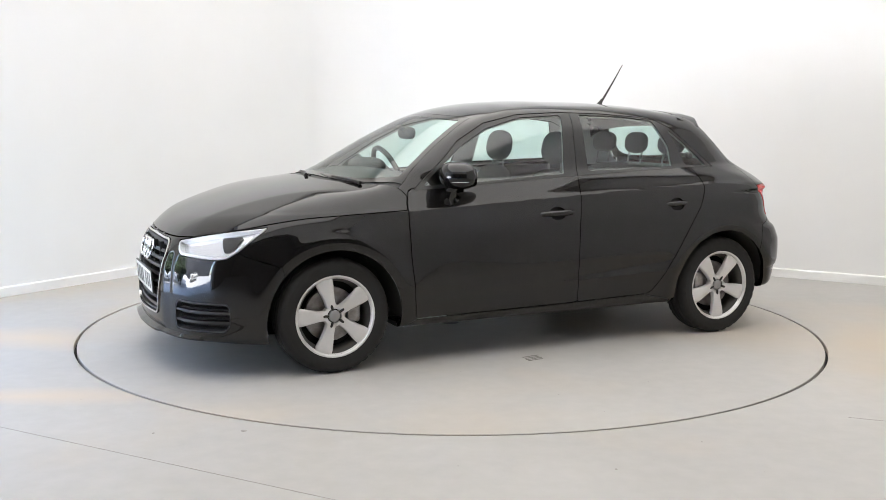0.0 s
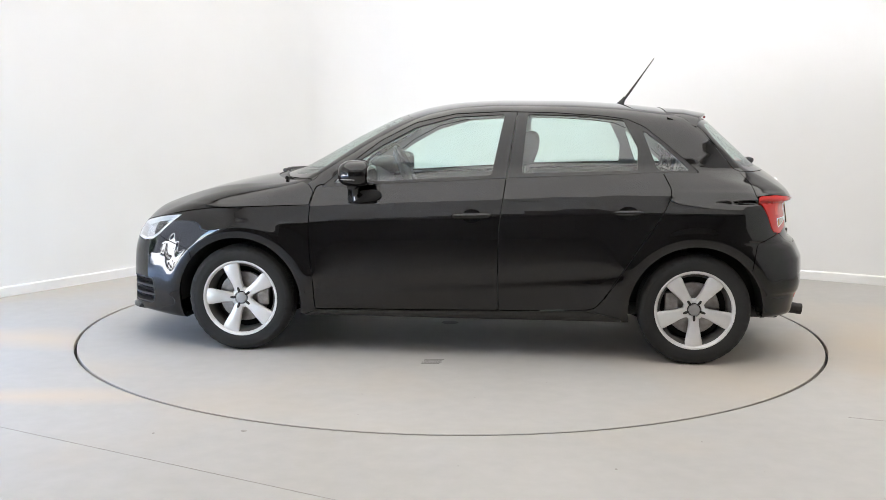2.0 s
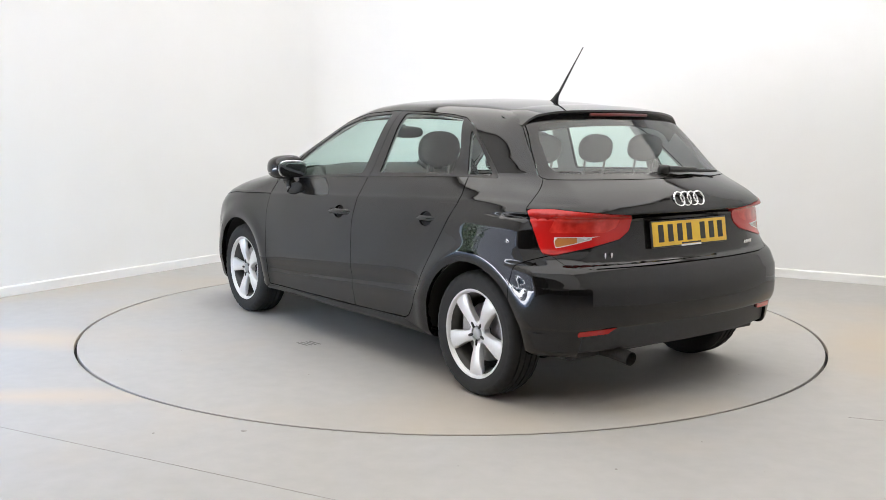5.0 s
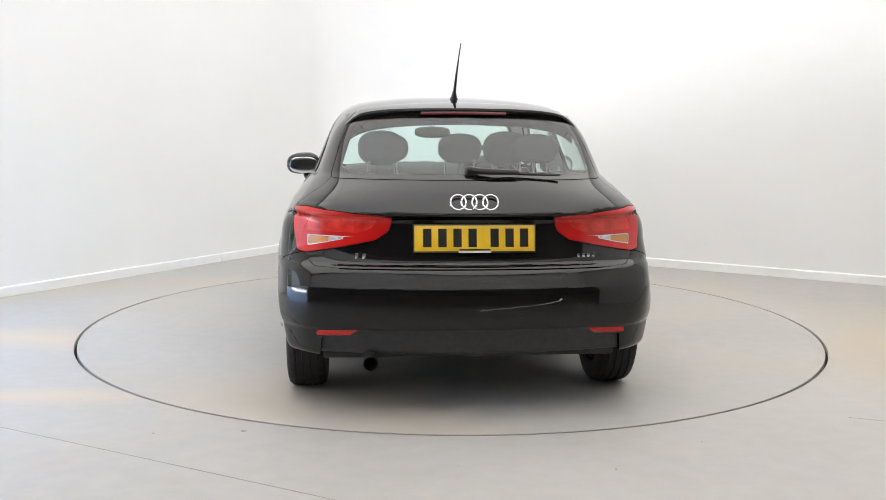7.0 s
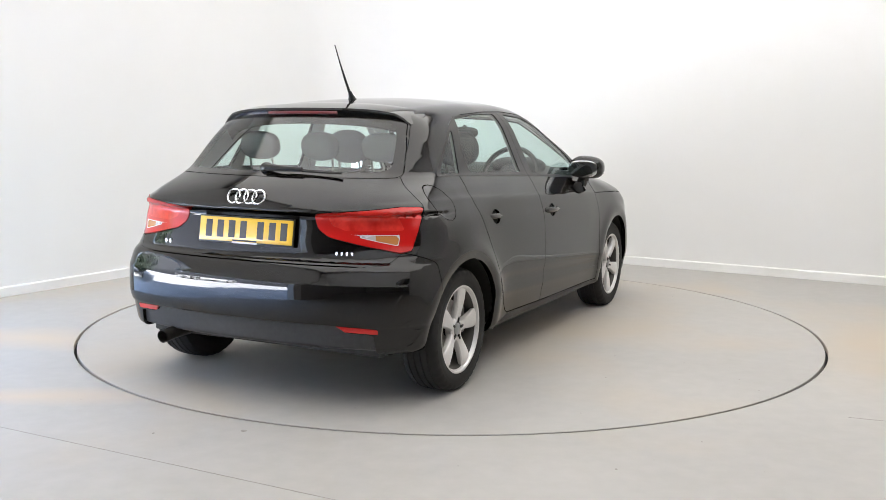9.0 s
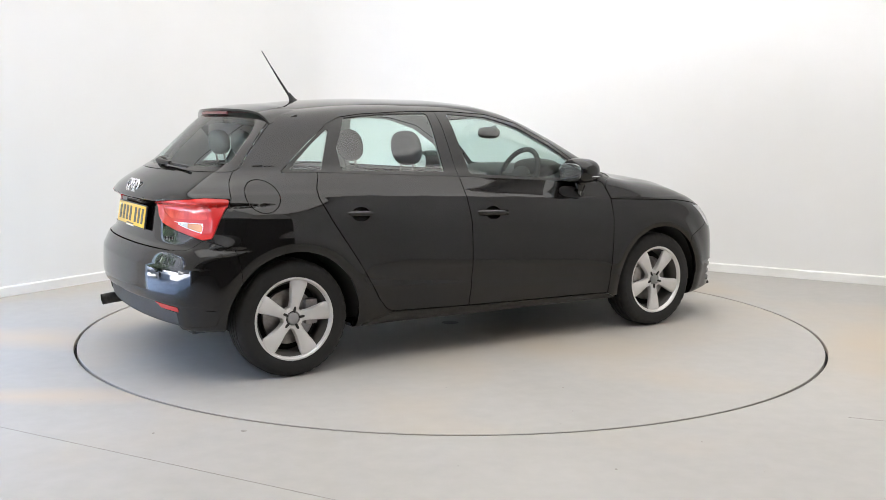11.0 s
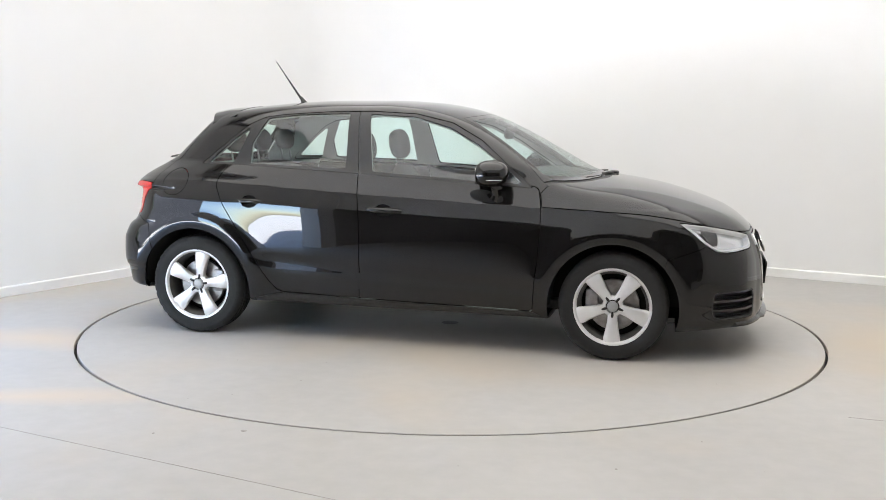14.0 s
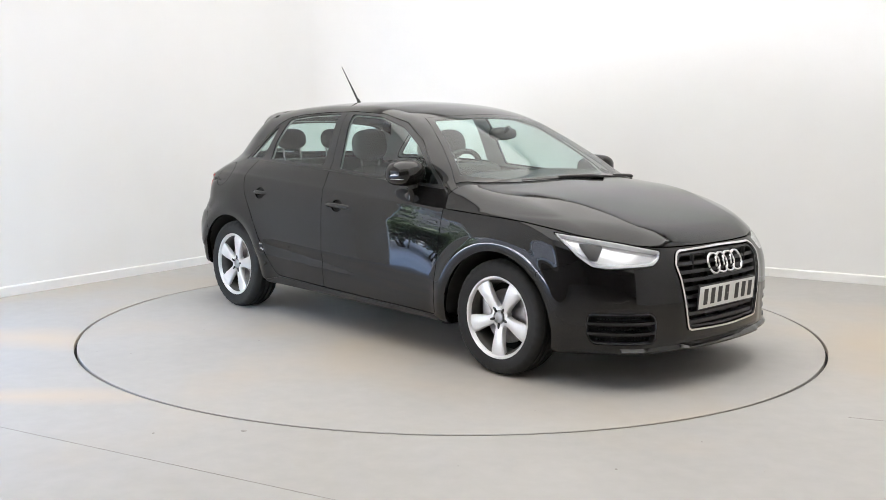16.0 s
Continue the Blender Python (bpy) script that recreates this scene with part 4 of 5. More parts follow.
    # tail lamp: red lens with a clear and an amber window
    band, lens = sheet.cut(tail, nose_poly([(-1.34, 0.852), (-1.20, 0.862), (-0.95, 0.878), (-0.90, 0.800), (-1.24, 0.795), (-1.31, 0.815)], 0.012, False))
    wedge, lens = sheet.cut(lens, nose_poly([(-1.24, 0.780), (-0.93, 0.782), (-0.945, 0.733), (-1.06, 0.750)], 0.008, False))
    tl = shell(sheet, lens, "tail_light", RED, car, "red tail light with clear and amber windows", 0.02, 0.003, s)
    shell(sheet, band, "lens_band", RED_BAND, tl, "bright red light band", 0.0, 0.0015, s, rim=False)
    line, _ = sheet.cut(wedge, lambda P: -(nose_poly([(-1.24, 0.780), (-0.93, 0.782), (-0.945, 0.733), (-1.06, 0.750)], 0.008, False)(P) + 0.0035))
    shell(sheet, line, "window_line", DRL, tl, "pale line round the clear windows", 0.002, 0.0035, s)
    amber, clear = sheet.cut(wedge, lambda P: -1.075 - np.abs(P[:, 1]) - P[:, 0])
    shell(sheet, amber, "amber_window", AMBER, tl, "amber indicator window", 0.0, 0.0005, s, rim=False)
    shell(sheet, clear, "clear_window", WHITE_LENS, tl, "clear reversing light window", 0.0, 0.0005, s, rim=False)

    # lower intake with honeycomb and two slats
    ik = shell(sheet, intake, "intake", GAP, fb, "honeycomb lower air intake", 0.0, -0.035, s, rim=False)
    for z in (0.288, 0.338):
        slat, _ = sheet.band(intake, lambda P, z=z: P[:, 2] - z, 0.006)
        shell(sheet, slat, "slat", TRIM, ik, "", 0.03, -0.004, s)
    ring, _ = sheet.cut(intake, lambda P: -(nose_poly(INTAKE, 0.03)(P) + 0.008))
    shell(sheet, ring, "surround", PLASTIC, ik, "grey plastic surround", 0.035, -0.001, s)


def at_skin(y, z, front=True):
    """The x of the car's skin at nose or tail."""
    xs = np.linspace(2.15, 1.2, 400) if front else np.linspace(-2.0, -1.0, 400)
    P = np.stack([xs, np.full_like(xs, y), np.full_like(xs, z)], 1)
    return float(xs[np.argmax(body(P) < 0)])


# honeycomb bars in the intakes
def honeycomb(s):
    cells = []
    for row in range(9):
        for k in range(22):
            u, z = -1.455 + k * 0.021 + (row % 2) * 0.0105, 0.247 + row * 0.0165
            if polygon(INTAKE, np.array([u]), np.array([z]))[0] < -0.012 and min(abs(z - 0.288), abs(z - 0.338)) > 0.009:
                cells.append([(u + 0.0095 * math.cos(math.pi * a / 3 + math.pi / 6), z + 0.0095 * math.sin(math.pi * a / 3 + math.pi / 6)) for a in range(6)])
    C = np.array(cells).reshape(-1, 2)
    lo, hi = np.full(len(C), 0.3), np.full(len(C), 0.9)
    for _ in range(14):
        m = (lo + hi) / 2
        ins = body(np.stack([m - C[:, 0], m, C[:, 1]], 1)) < 0
        lo, hi = np.where(ins, m, lo), np.where(ins, hi, m)
    bm = bmesh.new()
    for n in range(len(cells)):
        ring = [Vector((lo[i] - C[i, 0] - 0.0165, s * (lo[i] - 0.0145), C[i, 1])) for i in range(6 * n, 6 * n + 6)]
        c = sum(ring, Vector()) / 6
        o = [bm.verts.new(r) for r in ring]
        i = [bm.verts.new(c + (r - c) * 0.72 + Vector((-0.0075, -0.0066 * s, 0))) for r in ring]
        for a in range(6):
            bm.faces.new((o[a], o[(a + 1) % 6], i[(a + 1) % 6], i[a]))
    return bm


for s in (1, -1):
    tagged(part("honeycomb", honeycomb(s), HONEY, fb, "grey honeycomb mesh", smooth=False), kind="stuff")

# splitter lip under the nose
lip_v, lip_f, n_lip = [], [], 41
for k in range(n_lip):
    y = -0.66 + 1.32 * k / (n_lip - 1)
    x = at_skin(y, 0.215)
    out = 0.030 if abs(y) < 0.36 else 0.016
    lip_v += [(x - 0.05, y, 0.226), (x - 0.002, y, 0.224), (x + out, y, 0.205), (x + out, y, 0.196), (x - 0.05, y, 0.186)]
for k in range(n_lip - 1):
    lip_f += [(5 * k + j, 5 * k + j + 1, 5 * k + j + 6, 5 * k + j + 5) for j in range(4)]
lip_f += [tuple(range(5)), tuple(range(5 * n_lip - 1, 5 * n_lip - 6, -1))]
lip_bm, lip_me = bmesh.new(), bpy.data.meshes.new("tmp")
lip_me.from_pydata(lip_v, [], lip_f)
lip_bm.from_mesh(lip_me)
part("bumper_lip", lip_bm, PAINT, fb, "thin black splitter lip", angle=25)

# grille: dark back, chrome frame, slats
gr = shell(sheet, grille, "grille", GAP, car, "dark slatted grille in a chrome frame", 0.0, -0.06, rim=False)
frame_faces, _ = sheet.cut(grille, lambda P: -(end_poly(GRILLE, 0.015)(P) + 0.0105))
shell(sheet, frame_faces, "grille_frame", CHROME, gr, "bright chrome grille frame", 0.03, 0.007)
inner_faces, _ = sheet.cut(grille, lambda P: end_poly(GRILLE, 0.015)(P) + 0.015)
edge_faces, _ = sheet.cut(inner_faces, lambda P: -(end_poly(GRILLE, 0.015)(P) + 0.026))
shell(sheet, edge_faces, "grille_lip", PLASTIC, gr, "dark grey inner lip", 0.05, -0.004)
for k in range(9):
    z = 0.318 + k * 0.0415
    slat_faces, _ = sheet.band(inner_faces, lambda P, z=z: P[:, 2] - z, 0.0085)
    shell(sheet, slat_faces, "slat", PLASTIC, gr, "", 0.035, -0.012)
for y in (-0.24, -0.12, 0.0, 0.12, 0.24):
    part("grille_rib", box((0.02, 0.012, 0.34), (at_skin(y, 0.47) - 0.045, y, 0.475), 0.003), GAP, gr)

# number plates, with bars in place of the characters
CHARS = (-0.205, -0.140, -0.075, -0.010, 0.085, 0.150, 0.213)


def plate(name, mat, front, y0, zc, label):
    t = empty(name, car, label)
    x = max(at_skin(y, zc, True) for y in (-0.2, 0.0, 0.2)) + 0.002 if front else -1.803
    t.location = (x, y0, zc)
    t.rotation_euler = (0, radians(4 if front else -9), 0 if front else math.pi)
    part("plate", box((0.006, 0.520, 0.111), bevel=0.0025), mat, t)
    part("plate_surround", box((0.010, 0.532, 0.123), (-0.004, 0, 0), 0.004), TRIM, t, "black plate holder")
    for c in CHARS:
        wd = 0.036
        part("character_bar", box((0.0012, wd, 0.079), (0.0034, c, 0.002), 0.0004), INK, t, smooth=False)
    if not front:
        part("small_print_bar", box((0.0012, 0.135, 0.007), (0.0034, 0, -0.049), 0.0003), INK, t, smooth=False)
        part("web_address_bar", box((0.0012, 0.14, 0.008), (0.0022, 0, -0.0585), 0.0003), WHITE, t, smooth=False)
    else:
        for yy in (-0.243, 0.245):
            part("screw_cap", lathe([(0.0004, 0.0046), (0.005, 0.0044), (0.006, 0.003)], 10, "x"), STEEL, t)
    return t


plate("rear_number_plate", YELLOW, False, -0.002, 0.778, "yellow rear number plate with black characters")
plate("front_number_plate", WHITE, True, 0.0, 0.437, "white front number plate with black characters")


def ring_badge(front, x, zc, r, label):
    t = empty("ring_emblem", car, label)
    t.location = (x, 0, zc)
    t.rotation_euler = (0, radians(-18 if front else 24), 0)
    for k in range(4):
        y = (k - 1.5) * r * 1.38
        pts = [(0.004 * (-1) ** k * math.sin(a * 2) * 0.3, y + r * math.cos(a), r * math.sin(a)) for a in (2 * math.pi * j / 40 for j in range(41))]
        part("ring", tube(pts, 0.0050 if not front else 0.0066, 8, False), CHROME, t)
    return t


ring_badge(True, at_skin(0, 0.590) + 0.004, 0.592, 0.050, "four interlocked chrome rings on the grille")
ring_badge(False, at_skin(0, 0.930, False) - 0.003, 0.930, 0.0335, "four interlocked chrome rings on the tailgate")
for y, wd, n in ((0.488, 0.062, 2), (-0.500, 0.092, 4)):
    for k in range(n):
        yy = y + (k - (n - 1) / 2) * wd / n
        x = at_skin(yy, 0.695, False)
        part("model_badge", box((0.005, wd / n * 0.5, 0.017 if n == 4 else 0.024), (x - 0.002, yy, 0.697), 0.0012, (0, 0, 14 if y > 0 else -14)), CHROME, hatch_ob, "small chrome badge bar")

# roof spoiler with brake light
sp_v, sp_f, ny = [], [], 33
for k in range(ny):
    y = -0.552 + 1.104 * k / (ny - 1)
    q = abs(y) / 0.552
    xr = -1.352 + 0.110 * q**2
    zr = 1.336 - 0.012 * q**2 - 0.040 * q**6
    zt = float(top_z(np.array([-1.09]), np.array([y]))[0])
    drop = 0.0 if q < 0.9 else (q - 0.9) * 0.25
    zt = min(zt, 1.37) - (0.012 if q > 0.93 else 0)
    xm = (xr - 1.09) / 2
    sp_v += [(-1.088, y, zt + 0.002), (xm, y, (zt + zr) / 2 + 0.008 - drop), (xr, y, zr - drop), (xr - 0.003, y, zr - 0.010 - drop), (xr + 0.012, y, zr - 0.036 - drop), (xr + 0.055, y, zr - 0.078 - drop * 0.5 - 0.024 * q**2), (-1.30 + 0.12 * q**2, y, 1.262 - 0.012 * q**2), (-1.20 + 0.06 * q**2, y, 1.27)]
for k in range(ny - 1):
    for j in range(7):
        a, b = 8 * k + j, 8 * (k + 1) + j
        sp_f.append((a, b, b + 1, a + 1))
sp_f += [tuple(range(8)), tuple(range(8 * ny - 1, 8 * ny - 9, -1))]
spo_bm = bmesh.new()
spo_me = bpy.data.meshes.new("tmp")
spo_me.from_pydata(sp_v, [], sp_f)
spo_bm.from_mesh(spo_me)
spoiler = part("roof_spoiler", spo_bm, PAINT, car, "gloss black roof spoiler", angle=28)
part("brake_light", tube([(-1.350 + 0.110 * (y / 0.552) ** 2, y, 1.3135 - 0.012 * (y / 0.552) ** 2) for y in (-0.2, -0.15, -0.1, -0.05, 0, 0.05, 0.1, 0.15, 0.2)], 0.008, 8), SHADED_RED, spoiler, "slim red high brake light")

# antenna
ant = empty("antenna", car, "thin black roof antenna")
part("antenna_foot", join(tube([(-0.868, 0, 1.376), (-0.874, 0, 1.386), (-0.884, 0, 1.404), (-0.898, 0, 1.428)], [0.028, 0.022, 0.014, 0.0085], 14)), TRIM, ant)
part("antenna_rod", tube([(-0.895, 0, 1.415), (-0.955, -0.003, 1.500), (-1.012, -0.008, 1.583), (-1.062, -0.014, 1.657)], [0.0075, 0.006, 0.0034, 0.0026], 8), TRIM, ant)

# wipers
RW = -1.630
part("rear_wiper", join(blob((0.05, 0.055, 0.05), (RW - 0.004, 0, 1.055), 2.6), tube([(RW - 0.022, -0.01, 1.060), (RW - 0.032, -0.10, 1.056), (RW - 0.022, -0.21, 1.053)], [0.017, 0.014, 0.011], 8), tube([(RW - 0.022, -0.14, 1.050), (RW - 0.010, -0.28, 1.045), (RW + 0.008, -0.405, 1.040)], [0.008, 0.008, 0.006], 6)), TRIM, car, "black rear wiper arm and blade")
for s, y0, y1 in ((1, 0.58, 0.14), (1, 0.10, -0.42)):
    pts = []
    for k in range(8):
        y = y0 + (y1 - y0) * k / 7
        x = float(BASE_X(abs(y))) - 0.025 - 0.05 * k / 7
        pts.append((x, y, float(top_z(np.array([x]), np.array([y]))[0]) - 0.002))
    part("front_wiper", join(tube(pts, 0.0055, 6), tube([(pts[0][0] + 0.03, pts[0][1] + 0.02, pts[0][2] + 0.004), (pts[1][0] + 0.012, pts[1][1], pts[1][2] + 0.012), (pts[4][0], pts[4][1], pts[4][2] + 0.010)], [0.011, 0.008, 0.005], 8)), TRIM, car, "black front wiper")

# door mirrors
for s in (1, -1):
    m = empty("door_mirror", car, "black door mirror on a short stalk")
    cap = blob((0.190, 0.215, 0.140), (0.568, s * 0.846, 0.988), 2.7, (0, 0, s * -8))
    for v in cap.verts:
        if v.co.x < 0.500:
            v.co.x = 0.500 + (v.co.x - 0.500) * 0.12
        v.co.z += 0.012 * (1 - min(1, abs(v.co.y - s * 0.80) / 0.2))
    part("mirror_cap", cap, PAINT, m)
    part("mirror_seam", blob((0.134, 0.218, 0.006), (0.580, s * 0.846, 0.966), 2.7, (0, 0, s * -8)), SATIN, m, "thin indicator line")
    part("mirror_glass", blob((0.006, 0.180, 0.104), (0.4885, s * 0.842, 0.988), 3.0, (0, 0, s * -6)), MIRROR, m, "mirror glass")
    part("mirror_foot", tube([(0.585, s * 0.825, 0.955), (0.595, s * 0.815, 0.92), (0.585, s * 0.800, 0.885), (0.57, s * 0.795, 0.865)], [0.040, 0.034, 0.034, 0.045], 14), PAINT, m)
    part("mirror_base", blob((0.19, 0.035, 0.070), (0.535, s * 0.806, 0.868), 2.2, (0, 10, 0)), GAP, m, "dark base plate")

# wheel arch liners
for ax in (AXLE, -AXLE):
    for s in (1, -1):
        bm = bmesh.new()
        rows = []
        for k in range(25):
            a = radians(-4 + 188 * k / 24)
            rows.append([bm.verts.new((ax + r * math.cos(a), s * y, HUB_Z + r * math.sin(a))) for r, y in ((ARCH + 0.004, 0.835), (ARCH + 0.012, 0.79), (ARCH + 0.012, 0.56), (0.02, 0.56))])
        for p, q in zip(rows, rows[1:]):
            for j in range(3):
                bm.faces.new((p[j], q[j], q[j + 1], p[j + 1]))
        for v in bm.verts:
            w = float(half_width(np.array([v.co.x]), np.array([v.co.z]))[0])
            if abs(v.co.y) > 0.8:
                v.co.y = s * min(abs(v.co.y), w - 0.012)
        part("arch_liner", bm, LINER, car, "dark felt wheel arch liner")


# wheels
def wheel_meshes():
    tyre = lathe([(0.196, -0.080), (0.212, -0.088), (0.250, -0.093), (0.280, -0.086), (0.290, -0.074), (0.2945, -0.055), (0.288, -0.0535), (0.288, -0.0475), (0.2955, -0.046), (0.296, -0.022), (0.289, -0.021), (0.289, -0.013), (0.296, -0.012),
                  (0.296, 0.012), (0.289, 0.013), (0.289, 0.021), (0.296, 0.022), (0.2955, 0.046), (0.288, 0.0475), (0.288, 0.0535), (0.2945, 0.055), (0.290, 0.074), (0.280, 0.086), (0.262, 0.0925), (0.258, 0.0915), (0.250, 0.093), (0.232, 0.0915), (0.228, 0.090), (0.216, 0.0885), (0.205, 0.083), (0.196, 0.078)], 144)
    for v in tyre.verts:
        r, k = math.hypot(v.co.x, v.co.z), round(math.atan2(v.co.z, v.co.x) / (2 * math.pi) * 144)
        if 0.055 <= abs(v.co.y) <= 0.0865 and r > 0.278 and k % 4 == 0:
            v.co.x, v.co.z = v.co.x * (1 - 0.005 / r), v.co.z * (1 - 0.005 / r)
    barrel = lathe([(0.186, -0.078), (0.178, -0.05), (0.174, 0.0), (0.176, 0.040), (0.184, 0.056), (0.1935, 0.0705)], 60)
    lip = lathe([(0.1925, 0.070), (0.197, 0.080), (0.203, 0.086), (0.2105, 0.0865), (0.2125, 0.082), (0.207, 0.074)], 72)
    spokes = bmesh.new()
    for k in range(5):
        a = 2 * math.pi * k / 5
        c, s = math.cos(a), math.sin(a)
        rows = []
        for r, w, y, th in ((0.036, 0.029, 0.062, 0.03), (0.058, 0.0255, 0.066, 0.03), (0.085, 0.027, 0.070, 0.028), (0.115, 0.033, 0.074, 0.026), (0.145, 0.039, 0.076, 0.024), (0.172, 0.0445, 0.076, 0.022), (0.190, 0.0455, 0.074, 0.018), (0.199, 0.045, 0.071, 0.012)):
            row = []
            for u, dy in ((-1, -th), (-1, -0.006), (-0.86, 0.0), (-0.4, 0.0035), (0, 0.0045), (0.4, 0.0035), (0.86, 0.0), (1, -0.006), (1, -th)):
                q = u * w
                row.append(spokes.verts.new((r * c - q * s, y + dy, r * s + q * c)))
            rows.append(row)
        for p, q in zip(rows, rows[1:]):
            for j in range(8):
                spokes.faces.new((p[j], p[j + 1], q[j + 1], q[j]))
    hub = lathe([(0.058, 0.030), (0.057, 0.058), (0.050, 0.0655), (0.038, 0.067), (0.036, 0.060)], 40)
    cap = lathe([(0.0005, 0.0725), (0.016, 0.072), (0.026, 0.0695), (0.030, 0.066), (0.030, 0.055)], 32)
    bolts = {}
    for k in range(5):
        b = blob((0.034, 0.012, 0.014), (0.046, 0.0675, 0), 2.6, u=12, v=8)
        bmesh.ops.rotate(b, cent=(0, 0, 0), matrix=Matrix.Rotation(-2 * math.pi * k / 5, 3, "Y"), verts=b.verts)
        bolts["wheel_bolt." + str(k)] = (b, TRIM, "dark wheel bolt slot")
    disc = lathe([(0.040, 0.010), (0.138, 0.010), (0.140, 0.004), (0.140, -0.012)], 48)
    back = lathe([(0.0005, -0.03), (0.182, -0.03)], 32)
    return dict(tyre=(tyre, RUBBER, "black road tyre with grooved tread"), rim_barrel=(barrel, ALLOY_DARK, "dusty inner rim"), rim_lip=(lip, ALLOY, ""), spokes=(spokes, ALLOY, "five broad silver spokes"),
                hub=(hub, ALLOY, ""), hub_cap=(cap, CAP, "round grey hub cap"), brake_disc=(disc, STEEL, "steel brake disc"), backing=(back, LINER, "dark hub backing"), **bolts)


first = None
for ax, s, turn in ((AXLE, 1, 1), (-AXLE, 1, 53), (AXLE, -1, 54), (-AXLE, -1, 28)):
    w = empty("wheel", car, "silver five-spoke alloy wheel with black tyre")
    if first is None:
        for key, (bm, mat, lab) in wheel_meshes().items():
            part(key.split(".")[0], bm, mat, w, lab, angle=35)
        first = w
    else:
        for o in first.children:
            c = o.copy()
            scene.collection.objects.link(c)
            c.parent = w
    w.location = (ax, s * 0.735, 0.2945)
    w.rotation_euler = Euler((0, radians(-turn), 0 if s > 0 else math.pi), "YXZ") if s > 0 else (Matrix.Rotation(math.pi, 3, "Z") @ Matrix.Rotation(radians(-turn), 3, "Y")).to_euler()
    cal = box((0.07, 0.05, 0.13), (-0.115 if ax > 0 else 0.115, s * 0.012, 0.02), 0.012)
    ob = part("brake_caliper", cal, STEEL, car, "grey brake caliper")
    ob.location = (ax, s * 0.735, 0.2945)

# exhaust
part("exhaust_pipe", tube([(-1.60, 0.44, 0.262), (-1.75, 0.443, 0.262), (-1.82, 0.445, 0.257), (-1.872, 0.446, 0.250)], 0.031, 20, False), EXHAUST_STEEL, car, "dark curved exhaust tailpipe")

# cabin
lin = [f for f in sheet.faces if min(sheet.V[i][2] for i in f) > 0.98] + [f for f in trim_faces]
shell(sheet, lin, "headlining", LINING, car, "pale grey headlining and pillar trim", 0.0, -0.022, rim=False)
for s in (1, -1):
    inn = [f for f in door_front + door_rear if min(sheet.V[i][2] for i in f) > 0.45]
    shell(sheet, inn, "door_lining", DASH, car, "dark plastic door lining", 0.0, -0.045, s, rim=False)


def seat(at, rear=False):
    t = empty("seat", car, "dark grey fabric seat with headrest")
    t.location = at
    part("cushion", blob((0.52, 0.52, 0.17), (0.06, 0, 0.42), 3.2), FABRIC, t)
    part("backrest", blob((0.15, 0.50, 0.62), (-0.25, 0, 0.695), 2.8, (0, -17, 0)), FABRIC, t)
    part("headrest", blob((0.115, 0.265, 0.200), (-0.355, 0, 1.122), 2.5, (0, -10, 0)), FABRIC, t)
    part("headrest_posts", join(*[tube([(-0.34, y, 0.95), (-0.355, y, 1.06)], 0.007, 8) for y in (-0.07, 0.07)]), STEEL, t, "steel headrest posts")
    return t


seat((0.025, 0.36, 0.0))
seat((0.025, -0.36, 0.0))
bench = empty("rear_bench", car, "dark grey fabric rear bench with three headrests")
part("cushion", blob((0.50, 1.16, 0.17), (-0.72, 0, 0.45), 3.6), FABRIC, bench)
part("backrest", blob((0.14, 1.14, 0.56), (-1.06, 0, 0.74), 3.6, (0, -20, 0)), FABRIC, bench)
for y, wd in ((0.37, 0.24), (0.0, 0.215), (-0.37, 0.24)):
    part("headrest", blob((0.09, wd, 0.145), (-1.185, y, 1.145), 2.5, (0, -8, 0)), FABRIC, bench)
    part("headrest_posts", join(*[tube([(-1.16, y + e, 0.97), (-1.185, y + e, 1.10)], 0.006, 6) for e in (-0.07, 0.07)]), STEEL, bench, "steel headrest posts")
part("parcel_shelf", box((0.32, 1.00, 0.02), (-1.37, 0, 0.985), 0.006), DASH, car, "dark parcel shelf")
dash_bm = blob((0.50, 1.38, 0.34), (0.80, 0, 0.83), 4.0)
for v in dash_bm.verts:
    if v.co.x > 0.8:
        v.co.z -= 0.12 * (v.co.x - 0.8)
        v.co.y *= 1 - 0.25 * (v.co.x - 0.8)
part("dashboard", dash_bm, DASH, car, "dark moulded dashboard")
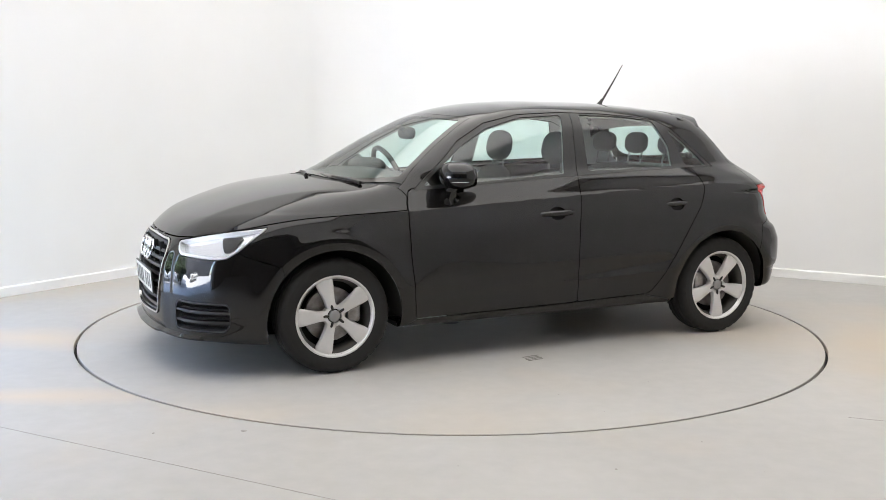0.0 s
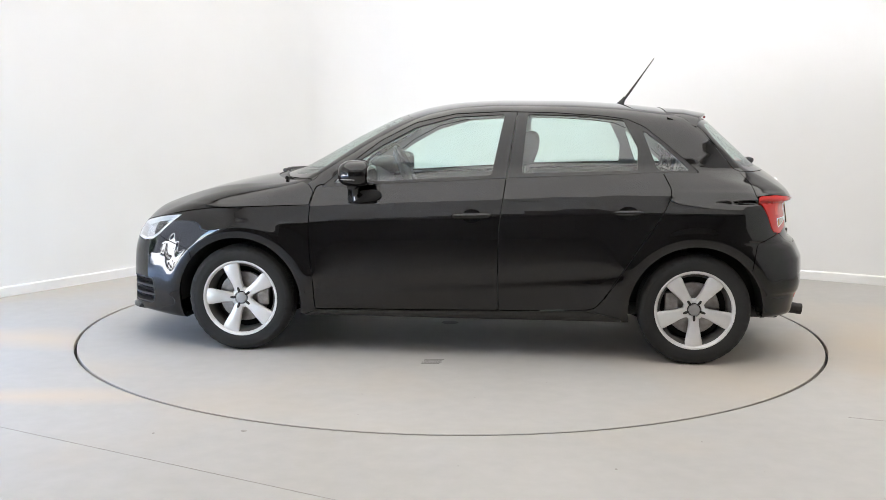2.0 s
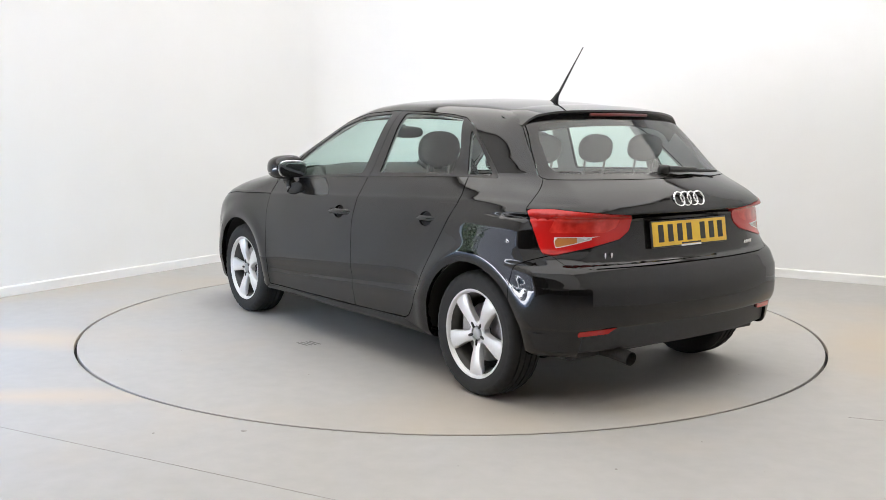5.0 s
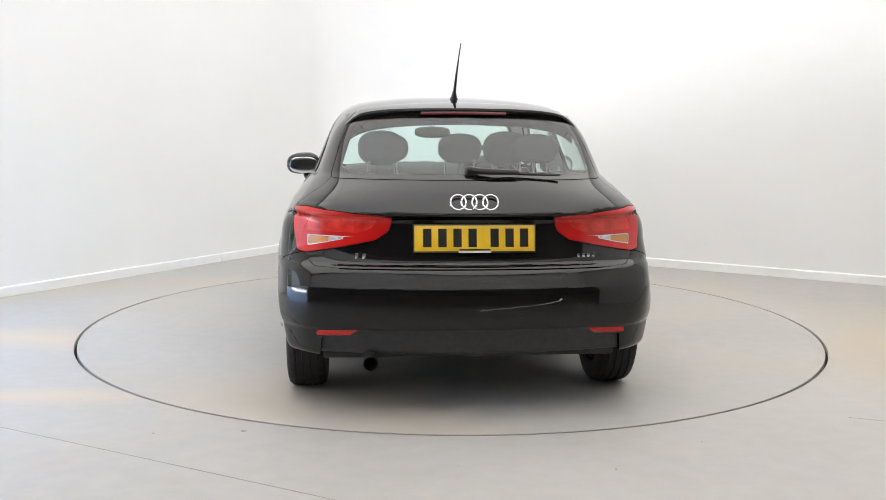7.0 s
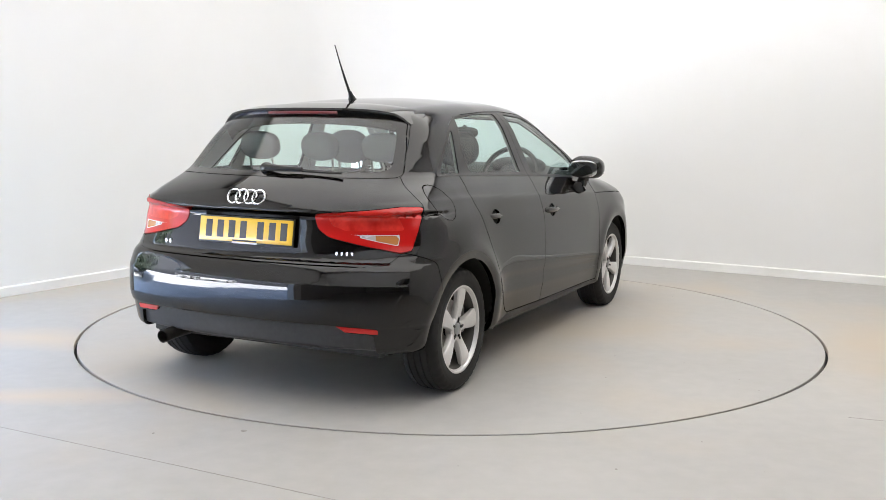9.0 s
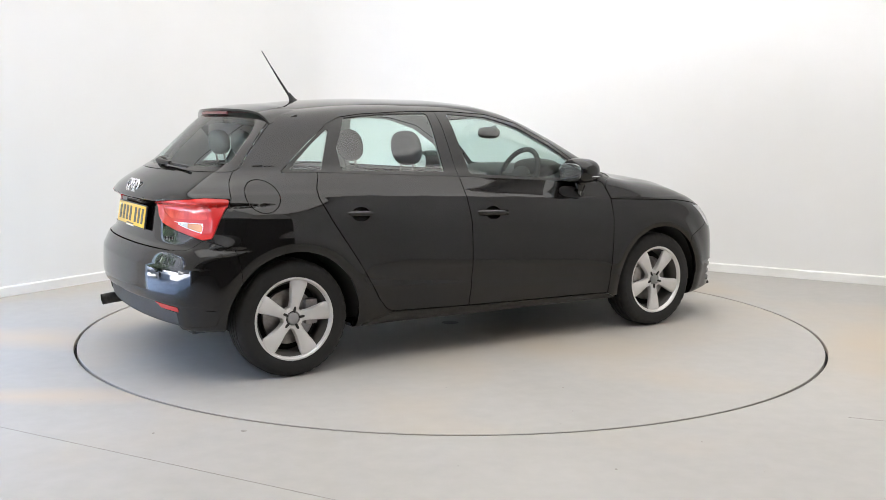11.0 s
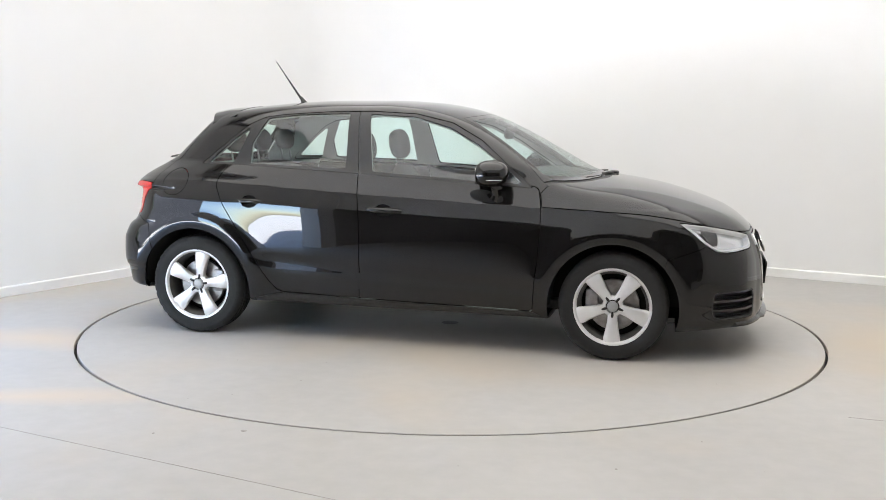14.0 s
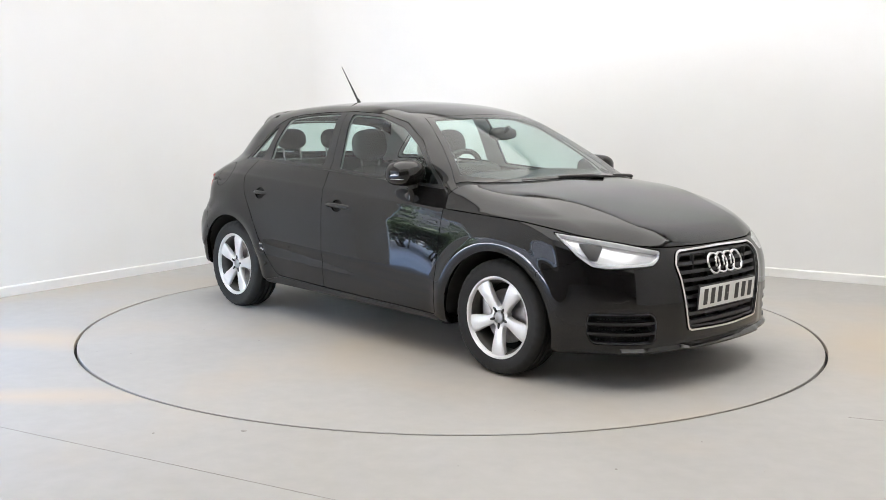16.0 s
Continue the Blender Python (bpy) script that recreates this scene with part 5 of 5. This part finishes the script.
part("instrument_hood", blob((0.20, 0.36, 0.12), (0.62, -0.36, 0.99), 2.6), DASH, car, "hood over the instruments")
wheel_t = empty("steering_wheel", car, "dark steering wheel")
wheel_t.location, wheel_t.rotation_euler = (0.47, -0.36, 0.94), (0, radians(-66), 0)
part("steering_rim", tube([(0.182 * math.cos(a), 0.182 * math.sin(a), 0) for a in (2 * math.pi * k / 40 for k in range(41))], 0.016, 10, False), DASH, wheel_t)
part("steering_hub", join(blob((0.15, 0.17, 0.05), (0, 0, -0.015), 2.6), box((0.05, 0.34, 0.018), (0, 0, -0.005), 0.006), box((0.17, 0.05, 0.018), (-0.085, 0, -0.005), 0.006)), DASH, wheel_t)
part("rear_view_mirror", join(blob((0.04, 0.235, 0.075), (0.50, 0.0, 1.205), 2.8), tube([(0.51, 0, 1.215), (0.55, 0, 1.245)], 0.014, 8)), DASH, car, "dark inside mirror")
part("cabin_floor", box((3.0, 1.3, 0.05), (-0.2, 0, 0.26), 0.01), DASH, car, "dark cabin carpet")
part("boot_wall", box((0.03, 1.2, 0.5), (-1.2, 0, 0.62), 0.01), DASH, car, "dark back of the seats")


# ---- a white car parked in the yard, mirrored in the black paint ----
parked = tagged(copy_thing(car, pose(-11.2, -5.0, -0.06, 0, 0, 72)), "white hatchback car parked in the yard", "car")
CREAM = speckle(material("white_car_paint", (0.7, 0.7, 0.69), 0.3, 0, 1.0), (0.68, 0.68, 0.67), (0.74, 0.74, 0.73), 3, 3)
for ob in parked.children_recursive:
    if ob.type == "MESH" and ob.material_slots[0].material == PAINT:
        ob.material_slots[0].link = "OBJECT"
        ob.material_slots[0].material = CREAM
        if "label" in ob.keys():
            ob["label"] = ob["label"].replace("black", "white")


# ---- motion ----
SPIN0, SPIN = 205.78, -15.7243


def motions():
    times = [0.5 * k for k in range(33)]
    walk(turntable, [(t, pose(0, 0, 0, 0, 0, SPIN0 + SPIN * t)) for t in times])
    walk(car, [(t, pose(0, 0, 0, 0, 0, SPIN0 + SPIN * t) @ pose(OX, OY, 0)) for t in times])


motions()
